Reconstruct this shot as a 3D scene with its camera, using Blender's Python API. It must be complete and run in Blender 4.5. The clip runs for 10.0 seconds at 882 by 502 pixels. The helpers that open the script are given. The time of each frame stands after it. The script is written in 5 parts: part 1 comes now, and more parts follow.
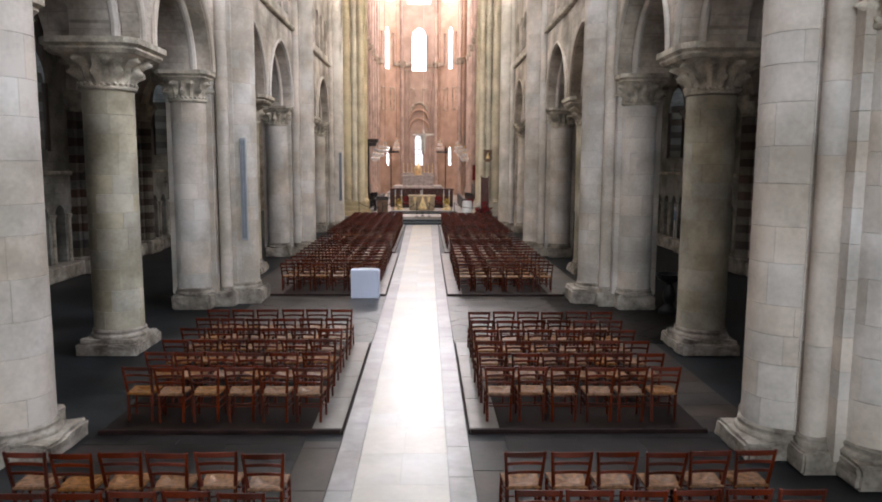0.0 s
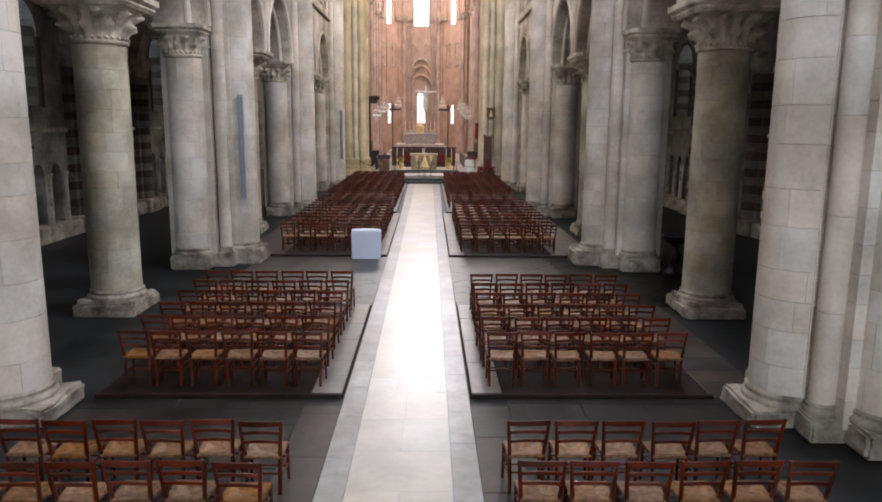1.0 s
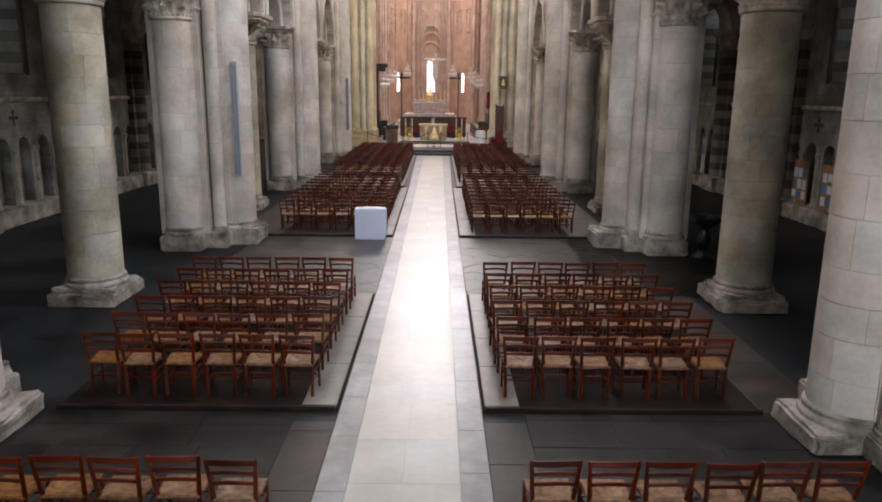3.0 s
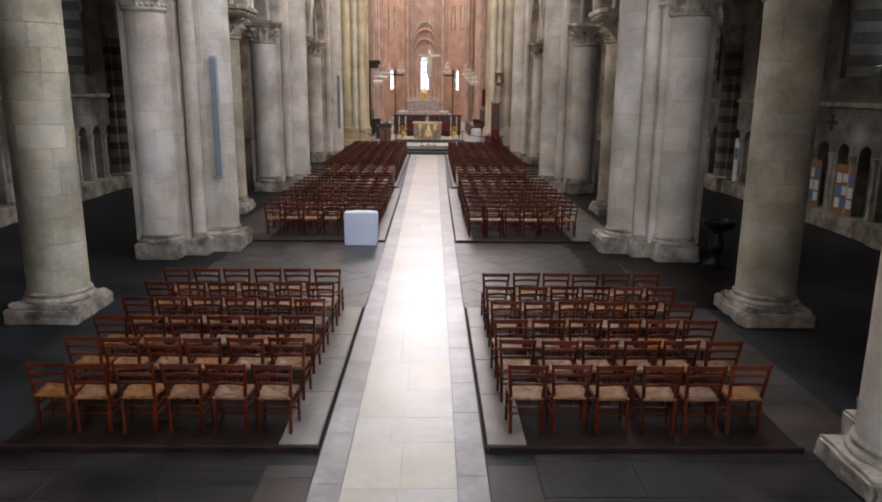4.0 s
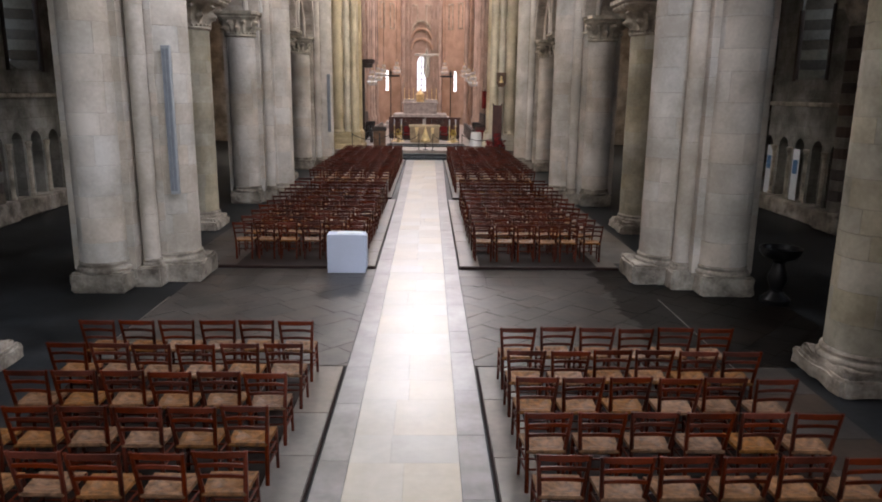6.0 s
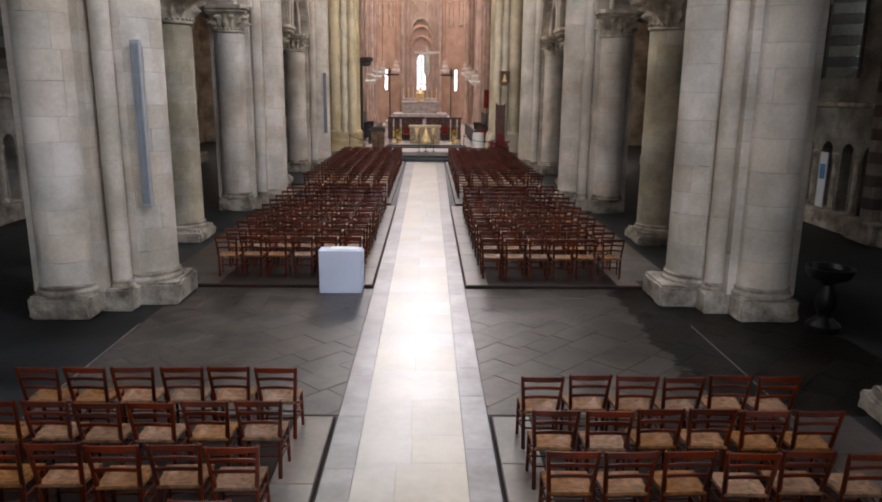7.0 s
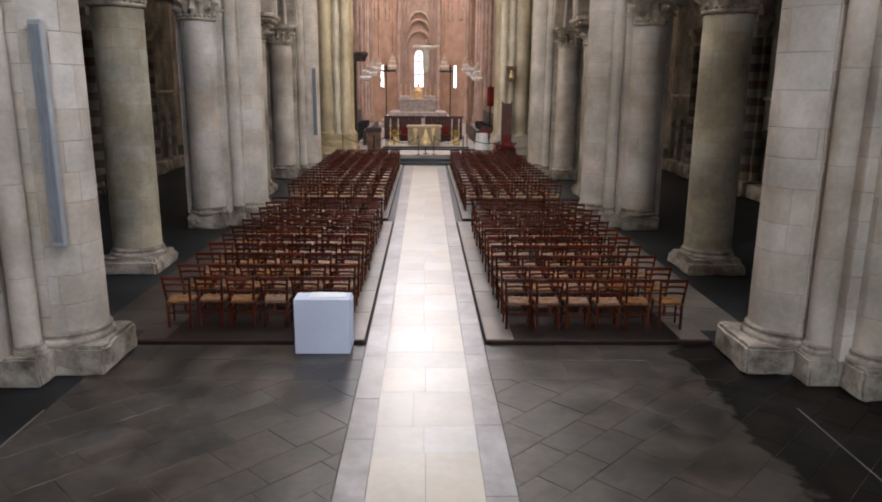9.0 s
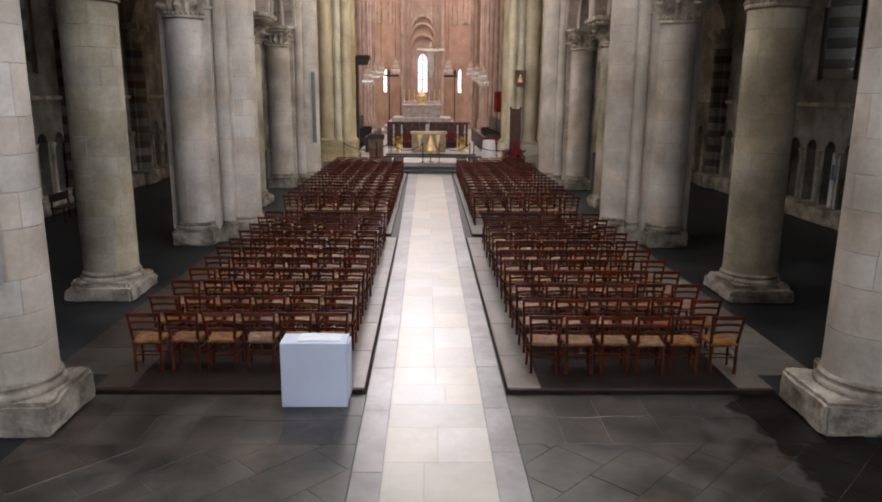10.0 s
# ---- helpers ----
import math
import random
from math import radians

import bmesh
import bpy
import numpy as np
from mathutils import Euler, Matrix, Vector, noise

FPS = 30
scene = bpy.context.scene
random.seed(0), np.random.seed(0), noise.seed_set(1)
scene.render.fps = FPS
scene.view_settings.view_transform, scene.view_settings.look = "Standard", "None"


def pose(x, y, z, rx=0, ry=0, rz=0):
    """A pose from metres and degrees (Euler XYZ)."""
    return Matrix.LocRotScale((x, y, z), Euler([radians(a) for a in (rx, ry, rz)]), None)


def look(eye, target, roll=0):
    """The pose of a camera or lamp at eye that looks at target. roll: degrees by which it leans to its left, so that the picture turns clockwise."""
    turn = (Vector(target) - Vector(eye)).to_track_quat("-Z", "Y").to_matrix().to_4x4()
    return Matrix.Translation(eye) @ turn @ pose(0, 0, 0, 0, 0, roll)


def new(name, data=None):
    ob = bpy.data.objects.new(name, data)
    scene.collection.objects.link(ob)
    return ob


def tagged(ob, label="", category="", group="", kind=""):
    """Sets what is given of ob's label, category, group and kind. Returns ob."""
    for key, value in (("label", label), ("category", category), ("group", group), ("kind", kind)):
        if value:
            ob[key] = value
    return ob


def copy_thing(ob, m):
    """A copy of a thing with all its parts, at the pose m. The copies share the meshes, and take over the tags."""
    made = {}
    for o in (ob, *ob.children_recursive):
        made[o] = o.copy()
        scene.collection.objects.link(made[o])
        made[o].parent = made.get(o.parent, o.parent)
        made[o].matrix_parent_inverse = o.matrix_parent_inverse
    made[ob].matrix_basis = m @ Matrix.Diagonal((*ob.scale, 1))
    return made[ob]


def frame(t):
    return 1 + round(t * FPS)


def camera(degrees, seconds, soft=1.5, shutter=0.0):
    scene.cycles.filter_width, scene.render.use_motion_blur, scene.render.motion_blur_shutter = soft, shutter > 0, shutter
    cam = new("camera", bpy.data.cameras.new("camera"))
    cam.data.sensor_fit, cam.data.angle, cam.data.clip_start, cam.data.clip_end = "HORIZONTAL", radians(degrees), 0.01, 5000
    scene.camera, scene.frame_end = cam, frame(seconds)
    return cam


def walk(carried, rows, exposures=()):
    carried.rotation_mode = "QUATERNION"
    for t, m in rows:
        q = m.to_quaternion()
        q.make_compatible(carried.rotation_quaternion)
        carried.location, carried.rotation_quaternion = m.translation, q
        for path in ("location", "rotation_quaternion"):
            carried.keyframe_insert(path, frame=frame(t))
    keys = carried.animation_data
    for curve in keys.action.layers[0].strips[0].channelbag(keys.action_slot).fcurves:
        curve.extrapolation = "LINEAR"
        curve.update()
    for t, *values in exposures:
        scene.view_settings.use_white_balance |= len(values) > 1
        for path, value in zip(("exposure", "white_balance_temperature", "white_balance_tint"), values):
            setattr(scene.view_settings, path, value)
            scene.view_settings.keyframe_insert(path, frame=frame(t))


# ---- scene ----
cam = camera(63.8, 10.0, 1.9)
PATH = [
    (0, (0.295, -0.259, 3.9), (0.336, 1.726, 3.66), 0.3),
    (0.5, (0.296, -0.111, 3.903), (0.332, 1.866, 3.605), 0.5),
    (1, (0.299, 0.037, 3.909), (0.335, 2.005, 3.554), 0.5),
    (1.5, (0.31, 0.276, 3.93), (0.344, 2.238, 3.543), 0.5),
    (2, (0.314, 0.581, 3.937), (0.336, 2.541, 3.542), 0.7),
    (2.5, (0.32, 0.949, 3.952), (0.328, 2.903, 3.526), 0.6),
    (4, (0.312, 2.595, 3.897), (0.337, 4.545, 3.453), 0.5),
    (4.5, (0.316, 3.185, 3.871), (0.346, 5.136, 3.431), 0.1),
    (5, (0.294, 4.049, 3.83), (0.335, 6.0, 3.392), 0.4),
    (5.5, (0.265, 4.792, 3.81), (0.301, 6.743, 3.373), 0.7),
    (7, (0.161, 7.075, 3.837), (0.199, 9.026, 3.396), 0.6),
    (7.5, (0.123, 7.895, 3.817), (0.163, 9.845, 3.373), 1.0),
    (8, (0.076, 8.693, 3.83), (0.109, 10.641, 3.376), 0.6),
    (8.5, (0.021, 9.516, 3.846), (0.06, 11.463, 3.388), 0.4),
    (9, (-0.02, 10.368, 3.852), (0.027, 12.316, 3.403), 0.5),
    (9.5, (-0.069, 11.204, 3.854), (-0.027, 13.151, 3.401), 0.3),
    (10, (-0.131, 12.07, 3.826), (-0.091, 14.021, 3.391), 0.5),
]
EXPOSURES = ((0.0, 0.20, 6000, 11.5), (2.5, 0.15, 6050, 13.0), (5.5, 0.08, 6050, 13.0), (10.0, 0.10, 6050, 12.5))
WEST_W, APSE_W, CHOIR_W = 2150.0, 3000.0, 1150.0
# clerestory windows from the west door to the crossing
RIGHT_W = (300.0, 350.0, 380.0, 760.0, 980.0, 640.0, 480.0, 490.0, 490.0)
LEFT_W = (200.0, 400.0, 80.0, 40.0, 30.0, 120.0, 520.0, 310.0, 310.0)
# LAST_W: last clerestory pair strengthened and warmed to brighten the crossing piers
TRANS_W, LAST_W = {-1: 900.0, 1: 900.0}, 2300.0
walk(cam, [(t, look(e, a, r)) for t, e, a, r in PATH], EXPOSURES)

# ---- daylight ----
world = bpy.data.worlds.new("sky")
scene.world = world
world.use_nodes = True
wn = world.node_tree
sky = wn.nodes.new("ShaderNodeTexSky")
sky.sky_type, sky.sun_disc = 'NISHITA', False
sky.sun_elevation, sky.sun_rotation = radians(40), radians(150)
wn.links.new(sky.outputs[0], wn.nodes["Background"].inputs[0])
wn.nodes["Background"].inputs[1].default_value = 0.08


def window_light(name, m, w, h, watts, colour):
    d = bpy.data.lights.new(name, 'AREA')
    d.shape, d.size, d.size_y, d.energy, d.color = 'RECTANGLE', w, h, watts, colour
    o = new(name, d)
    o.matrix_world = m
    return o


SOFT = (1.0, 0.955, 0.87)
COOL, WARM, PINK = (0.94, 0.96, 1.0), (1.0, 0.91, 0.74), (1.0, 0.80, 0.69)
NAVE_WINDOW_Y = (-8.0, -2.0, 3.5, 9.2, 14.6, 20.0, 25.4, 31.0, 36.6, 42.0)
for i, wy in enumerate(NAVE_WINDOW_Y):
    for s in (-1, 1):
        window_light("clerestory_daylight", look((s * 5.15, wy, 15.2), (-s * 2.5, wy + (4 if wy > 41 else 0), (3.0 if s > 0 and 9 < wy < 15 else 8.0) if wy < 41 else 12.3)), 1.7, 2.8, LAST_W if wy > 41 else (RIGHT_W if s > 0 else LEFT_W)[i], WARM if wy > 41 else COOL if wy < 22 else SOFT)
window_light("west_window_daylight", look((1.1, -13.5, 6.5), (0.6, 15, 4.5)), 3.2, 11.0, WEST_W, (0.90, 0.98, 1.0))
for wx, wy, wz, wh, share in ((-3.7, 81.6, 27.0, 9.0, 0.35), (-0.62, 83.6, 27.0, 9.0, 1.0), (2.45, 81.6, 27.0, 9.0, 0.35)):
    window_light("choir_clerestory_daylight", look((wx, wy, wz), (-0.3, 25, 0.0)), 2.4, wh, APSE_W * share, (1.0, 0.95, 0.92))
for wy in (56.0, 66.0, 75.0):
    for s in (-1, 1):
        window_light("choir_side_daylight", look((s * 5.0 - 0.4, wy, 24.0), (-0.4 - s * 2, wy + 4, 4.0)), 3.0, 7.0, CHOIR_W, PINK)
# unseen warm lamps added before the blank transept walls to light the crossing
for s in (-1, 1):
    window_light("transept_fill_light", look((s * 15.6, 52.0, 10.0), (s * 1.0, 49.0, 5.0)), 3.0, 6.0, TRANS_W[s], WARM)

# ---- materials ----
def mat(name, colour, rough=0.8, var=0.25, scale=1.2, grain=14.0, bump=0.25, rand=0.0, second=None, metal=0.0, spec=0.5, stain=0.0, patch=None, sat=0.45):
    m = bpy.data.materials.new(name)
    m.use_nodes = True
    nt = m.node_tree
    nd, ln = nt.nodes, nt.links
    b = nd["Principled BSDF"]
    tc = nd.new("ShaderNodeTexCoord")
    geo = nd.new("ShaderNodeNewGeometry")
    n1 = nd.new("ShaderNodeTexNoise")
    n1.inputs["Scale"].default_value, n1.inputs["Detail"].default_value = scale, 6
    n2 = nd.new("ShaderNodeTexNoise")
    n2.inputs["Scale"].default_value, n2.inputs["Detail"].default_value = grain, 5
    ln.new(geo.outputs["Position"], n1.inputs["Vector"])
    ln.new(geo.outputs["Position"], n2.inputs["Vector"])
    mixn = nd.new("ShaderNodeMath")
    mixn.operation = 'MULTIPLY_ADD'
    mixn.inputs[1].default_value = 0.25
    ln.new(n2.outputs["Fac"], mixn.inputs[0])
    sc = nd.new("ShaderNodeMath")
    sc.operation = 'MULTIPLY'
    sc.inputs[1].default_value = 0.75
    ln.new(n1.outputs["Fac"], sc.inputs[0])
    ln.new(sc.outputs[0], mixn.inputs[2])
    ramp = nd.new("ShaderNodeValToRGB")
    c2 = second or tuple(c * (1 - var * 1.6) for c in colour)
    ramp.color_ramp.elements[0].position, ramp.color_ramp.elements[1].position = 0.36, 0.62
    ramp.color_ramp.elements[0].color = (*c2, 1)
    ramp.color_ramp.elements[1].color = (*tuple(min(1, c * (1 + var * 0.5)) for c in colour), 1)
    ln.new(mixn.outputs[0], ramp.inputs[0])
    out = ramp.outputs[0]
    if rand:
        oi = nd.new("ShaderNodeObjectInfo")
        hs = nd.new("ShaderNodeHueSaturation")
        mr = nd.new("ShaderNodeMapRange")
        mr.inputs[3].default_value, mr.inputs[4].default_value = 1 - rand, 1 + rand * 0.6
        ln.new(oi.outputs["Random"], mr.inputs[0])
        ln.new(mr.outputs[0], hs.inputs["Value"])
        mh = nd.new("ShaderNodeMath")
        mh.operation = 'FRACT'
        mm = nd.new("ShaderNodeMath")
        mm.operation = 'MULTIPLY'
        mm.inputs[1].default_value = 7.31
        ln.new(oi.outputs["Random"], mm.inputs[0])
        ln.new(mm.outputs[0], mh.inputs[0])
        ms = nd.new("ShaderNodeMapRange")
        ms.inputs[3].default_value, ms.inputs[4].default_value = 1 - sat, 1 + sat
        ln.new(mh.outputs[0], ms.inputs[0])
        ln.new(ms.outputs[0], hs.inputs["Saturation"])
        ln.new(out, hs.inputs["Color"])
        out = hs.outputs[0]
    if stain:
        n3 = nd.new("ShaderNodeTexNoise")
        n3.inputs["Scale"].default_value, n3.inputs["Detail"].default_value = 0.45, 9
        n3.inputs["Roughness"].default_value = 0.65
        ln.new(geo.outputs["Position"], n3.inputs["Vector"])
        r3 = nd.new("ShaderNodeValToRGB")
        r3.color_ramp.elements[0].position, r3.color_ramp.elements[1].position = 0.40, 0.60
        g = 1 - stain
        r3.color_ramp.elements[0].color, r3.color_ramp.elements[1].color = (g, g * 0.97, g * 0.9, 1), (1, 1, 1, 1)
        ln.new(n3.outputs["Fac"], r3.inputs[0])
        mx = nd.new("ShaderNodeMixRGB")
        mx.blend_type = 'MULTIPLY'
        mx.inputs[0].default_value = 1
        ln.new(out, mx.inputs[1])
        ln.new(r3.outputs[0], mx.inputs[2])
        out = mx.outputs[0]
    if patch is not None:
        # darker, less glossy stones with a ragged edge past x = patch
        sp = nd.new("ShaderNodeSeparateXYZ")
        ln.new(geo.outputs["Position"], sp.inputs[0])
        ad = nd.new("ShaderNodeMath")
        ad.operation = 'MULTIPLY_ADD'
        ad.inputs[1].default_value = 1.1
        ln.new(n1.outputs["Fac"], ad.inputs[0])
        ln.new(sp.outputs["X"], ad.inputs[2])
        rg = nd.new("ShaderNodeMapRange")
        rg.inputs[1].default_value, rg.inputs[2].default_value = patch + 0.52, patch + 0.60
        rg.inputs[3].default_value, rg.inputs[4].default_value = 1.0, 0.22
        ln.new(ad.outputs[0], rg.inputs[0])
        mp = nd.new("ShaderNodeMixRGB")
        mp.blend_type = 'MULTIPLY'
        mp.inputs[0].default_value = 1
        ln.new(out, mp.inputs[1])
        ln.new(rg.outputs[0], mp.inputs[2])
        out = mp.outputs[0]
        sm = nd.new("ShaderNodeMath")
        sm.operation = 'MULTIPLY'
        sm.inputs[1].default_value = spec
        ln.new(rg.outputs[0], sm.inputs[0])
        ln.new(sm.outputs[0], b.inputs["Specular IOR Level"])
    ln.new(out, b.inputs["Base Color"])
    b.inputs["Roughness"].default_value, b.inputs["Metallic"].default_value = rough, metal
    if patch is None:
        b.inputs["Specular IOR Level"].default_value = spec
    rr = nd.new("ShaderNodeMapRange")
    rr.inputs[3].default_value, rr.inputs[4].default_value = rough - 0.12 * rough, min(1, rough + 0.15 * rough)
    ln.new(n1.outputs["Fac"], rr.inputs[0])
    ln.new(rr.outputs[0], b.inputs["Roughness"])
    if bump:
        bp = nd.new("ShaderNodeBump")
        bp.inputs["Strength"].default_value, bp.inputs["Distance"].default_value = bump, 0.012
        ln.new(mixn.outputs[0], bp.inputs["Height"])
        ln.new(bp.outputs[0], b.inputs["Normal"])
    return m


def ashlar(name, colour, axis, block=(0.62, 0.36), var=0.3, stain=0.25, rough=0.85, mix=0.6):
    """Coursed stone with fine joints, for far walls. axis: 'x' a wall that runs along y, 'y' one that runs along x."""
    m = mat(name, colour, rough, var, 0.9, 11.0, 0.2, stain=stain)
    nt = m.node_tree
    nd, ln = nt.nodes, nt.links
    b = nd["Principled BSDF"]
    geo = nd.new("ShaderNodeNewGeometry")
    sep, com = nd.new("ShaderNodeSeparateXYZ"), nd.new("ShaderNodeCombineXYZ")
    ln.new(geo.outputs["Position"], sep.inputs[0])
    ln.new(sep.outputs["Y" if axis == 'x' else "X"], com.inputs[0])
    ln.new(sep.outputs["Z"], com.inputs[1])
    br = nd.new("ShaderNodeTexBrick")
    br.inputs["Scale"].default_value = 1.0
    br.inputs["Brick Width"].default_value, br.inputs["Row Height"].default_value = block
    br.inputs["Mortar Size"].default_value, br.inputs["Mortar Smooth"].default_value = 0.008, 0.3
    br.inputs["Color1"].default_value, br.inputs["Color2"].default_value = (1, 0.98, 0.95, 1), (0.72, 0.68, 0.62, 1)
    br.inputs["Mortar"].default_value = (0.5, 0.46, 0.42, 1)
    ln.new(com.outputs[0], br.inputs["Vector"])
    old = b.inputs["Base Color"].links[0].from_socket
    mx = nd.new("ShaderNodeMixRGB")
    mx.blend_type = 'MULTIPLY'
    mx.inputs[0].default_value = mix
    ln.new(old, mx.inputs[1])
    ln.new(br.outputs["Color"], mx.inputs[2])
    ln.new(mx.outputs[0], b.inputs["Base Color"])
    bp = nd.new("ShaderNodeBump")
    bp.invert = True
    bp.inputs["Strength"].default_value, bp.inputs["Distance"].default_value = 0.5, 0.01
    ln.new(br.outputs["Fac"], bp.inputs["Height"])
    ln.new(bp.outputs[0], b.inputs["Normal"])
    return m


def glow(name, colour, strength):
    m = bpy.data.materials.new(name)
    m.use_nodes = True
    b = m.node_tree.nodes["Principled BSDF"]
    b.inputs["Base Color"].default_value = (0.02, 0.02, 0.02, 1)
    b.inputs["Emission Color"].default_value = (*colour, 1)
    b.inputs["Emission Strength"].default_value = strength
    return m


LIME = (0.58, 0.515, 0.46)
M_STONE = mat("limestone_block", LIME, 0.85, 0.16, 0.9, 16, 0.15, rand=0.08, stain=0.22, sat=0.3)
M_COLSTONE = mat("tan_column_limestone", (0.48, 0.43, 0.335), 0.85, 0.2, 0.9, 16, 0.15, rand=0.10, stain=0.35, sat=0.25)
# yellow tint carries the warm light on the crossing piers
M_YSTONE = mat("warm_tinted_limestone", (0.66, 0.57, 0.42), 0.85, 0.15, 0.9, 16, 0.15, rand=0.1, stain=0.15)
M_JOINT = mat("lime_mortar", (0.33, 0.29, 0.24), 0.95, 0.2)
M_CARVED = mat("carved_limestone", (0.46, 0.40, 0.32), 0.9, 0.35, 3.0, 25, 0.6)
M_PLINTH = mat("worn_plinth_stone", (0.42, 0.37, 0.315), 0.85, 0.45, 2.6, 18, 0.9, second=(0.15, 0.12, 0.095), stain=0.5)
# the same warm-light tint for the crossing pier cores
M_WALLYEL = ashlar("warm_tinted_ashlar", (0.66, 0.57, 0.42), 'y')
M_WALL = ashlar("nave_wall_ashlar", LIME, 'x')
M_WALLY = ashlar("cross_wall_ashlar", LIME, 'y')
# nave limestone again, with the aisle's shade put into a darker grey
M_AISLESHADE = ashlar("shaded_aisle_ashlar", (0.33, 0.32, 0.295), 'x', stain=0.4)
M_DARKBAND = mat("dark_brown_banding_stone", (0.085, 0.058, 0.046), 0.85, 0.3, rand=0.2)
M_LIGHTBAND = mat("pale_banding_stone", (0.19, 0.165, 0.135), 0.85, 0.3, rand=0.2)
M_SPLAYPALE = mat("pale_splay_stone", (0.33, 0.31, 0.26), 0.85, 0.25, rand=0.12)
M_CHOIR = ashlar("choir_rose_stone", (0.52, 0.405, 0.345), 'y', (0.9, 0.5), var=0.1, stain=0.12, mix=0.18)
# lit copy of the choir stone: warm light put in as orange
M_CHOIRLIT = ashlar("choir_lit_stone", (0.56, 0.40, 0.31), 'y', (0.9, 0.5), var=0.1, stain=0.12, mix=0.18)
M_CHOIRX = ashlar("choir_rose_stone_side", (0.53, 0.42, 0.355), 'x', (0.9, 0.5), var=0.1, stain=0.1, mix=0.2)
M_CHOIRSHAFT = mat("choir_shaft_stone", (0.46, 0.35, 0.29), 0.85, 0.2)
M_VAULT = mat("vault_plaster", (0.50, 0.47, 0.42), 0.9, 0.2, 0.5, 6, 0.2)
M_FLOOR = mat("dark_stone_floor", (0.025, 0.027, 0.030), 0.5, 0.45, 0.8, 9, 0.35, stain=0.5, spec=0.2)
def add_joints(m, block, pale):
    """Slab joints and slab-to-slab tone for a broad floor."""
    nd, ln = m.node_tree.nodes, m.node_tree.links
    b = nd["Principled BSDF"]
    geo = nd.new("ShaderNodeNewGeometry")
    br = nd.new("ShaderNodeTexBrick")
    br.inputs["Scale"].default_value = 1.0
    br.inputs["Brick Width"].default_value, br.inputs["Row Height"].default_value = block
    br.inputs["Mortar Size"].default_value, br.inputs["Mortar Smooth"].default_value = 0.012, 0.6
    br.inputs["Color1"].default_value, br.inputs["Color2"].default_value = (1.15, 1.12, 1.1, 1), (0.75, 0.78, 0.82, 1)
    br.inputs["Mortar"].default_value = (pale, pale, pale, 1)
    ln.new(geo.outputs["Position"], br.inputs["Vector"])
    mx = nd.new("ShaderNodeMixRGB")
    mx.blend_type = 'MULTIPLY'
    mx.inputs[0].default_value = 1
    ln.new(b.inputs["Base Color"].links[0].from_socket, mx.inputs[1])
    ln.new(br.outputs["Color"], mx.inputs[2])
    ln.new(mx.outputs[0], b.inputs["Base Color"])


add_joints(M_FLOOR, (1.05, 0.72), 0.8)
# dim copy of the tan slab: weaker light put into its colour
M_TANDIM = mat("dull_dim_brown_floor_slab", (0.058, 0.043, 0.035), 0.45, 0.35, 1.4, 11, 0.3, rand=0.16, stain=0.45, spec=0.3)
M_SLAB = mat("grey_flagstone", (0.028, 0.0225, 0.0215), 0.45, 0.5, 1.6, 8, 0.5, rand=0.3, stain=0.6, spec=0.25, sat=0.3)
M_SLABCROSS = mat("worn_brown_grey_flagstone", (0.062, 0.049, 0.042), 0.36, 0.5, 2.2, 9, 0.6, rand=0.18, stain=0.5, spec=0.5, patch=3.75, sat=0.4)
M_BED = mat("crumbling_floor_mortar", (0.11, 0.097, 0.085), 0.9, 0.5, 3.4, 12, 0.5, second=(0.010, 0.009, 0.009))
# lit copy of the tan slab, brightened where more light falls
M_TANLIT = mat("worn_lit_tan_floor_slab", (0.165, 0.138, 0.118), 0.42, 0.3, 1.2, 10, 0.25, rand=0.14, stain=0.45)
M_PATH = mat("polished_pale_limestone", (0.43, 0.395, 0.345), 0.33, 0.10, 1.1, 9, 0.02, rand=0.10, stain=0.07)
M_BORDER = mat("grey_border_stone", (0.285, 0.265, 0.272), 0.31, 0.22, 1.9, 10, 0.03, rand=0.16, stain=0.30)
M_STRIP = mat("pale_platform_edge_stone", (0.185, 0.16, 0.142), 0.29, 0.25, 1.4, 12, 0.2, rand=0.1, stain=0.25)
M_SANCT = mat("pale_rose_sanctuary_stone", (0.36, 0.30, 0.265), 0.45, 0.2, 1.2, 9, 0.1, stain=0.15)
# stone deck coloured almost black for the shadow under the chairs
M_DECKSHADE = mat("shaded_platform_stone", (0.019, 0.0108, 0.0085), 0.55, 0.35, 1.8, 15, 0.3, stain=0.4, spec=0.12)
M_KERB = mat("dark_kerb_wood", (0.022, 0.009, 0.007), 0.6, 0.4, 3.0, 20, 0.3, spec=0.2)
M_WOOD = mat("red_brown_varnished_wood", (0.088, 0.0145, 0.0047), 0.38, 0.4, 3.0, 40, 0.15, rand=0.35, spec=0.22, sat=0.1)
M_STRAW = mat("woven_straw", (0.215, 0.100, 0.040), 0.45, 0.4, 16, 90, 0.7, rand=0.2, sat=0.15, spec=0.25)
M_DARKWOOD = mat("dark_oak", (0.028, 0.015, 0.010), 0.4, 0.35, 3, 30, 0.2)
M_REDWOOD = mat("red_mahogany", (0.10, 0.033, 0.022), 0.45, 0.3, 3, 30, 0.2)
M_MIDWOOD = mat("brown_oak", (0.16, 0.085, 0.045), 0.5, 0.3, 3, 30, 0.2)
M_WHITE = mat("white_painted_panel", (0.56, 0.59, 0.72), 0.6, 0.04, 1, 10, 0.05)
M_GREY = mat("grey_speaker_grille", (0.34, 0.345, 0.36), 0.5, 0.1, 4, 60, 0.2)
M_BLACK = mat("black_iron", (0.012, 0.012, 0.013), 0.45, 0.3, 3, 30, 0.3)
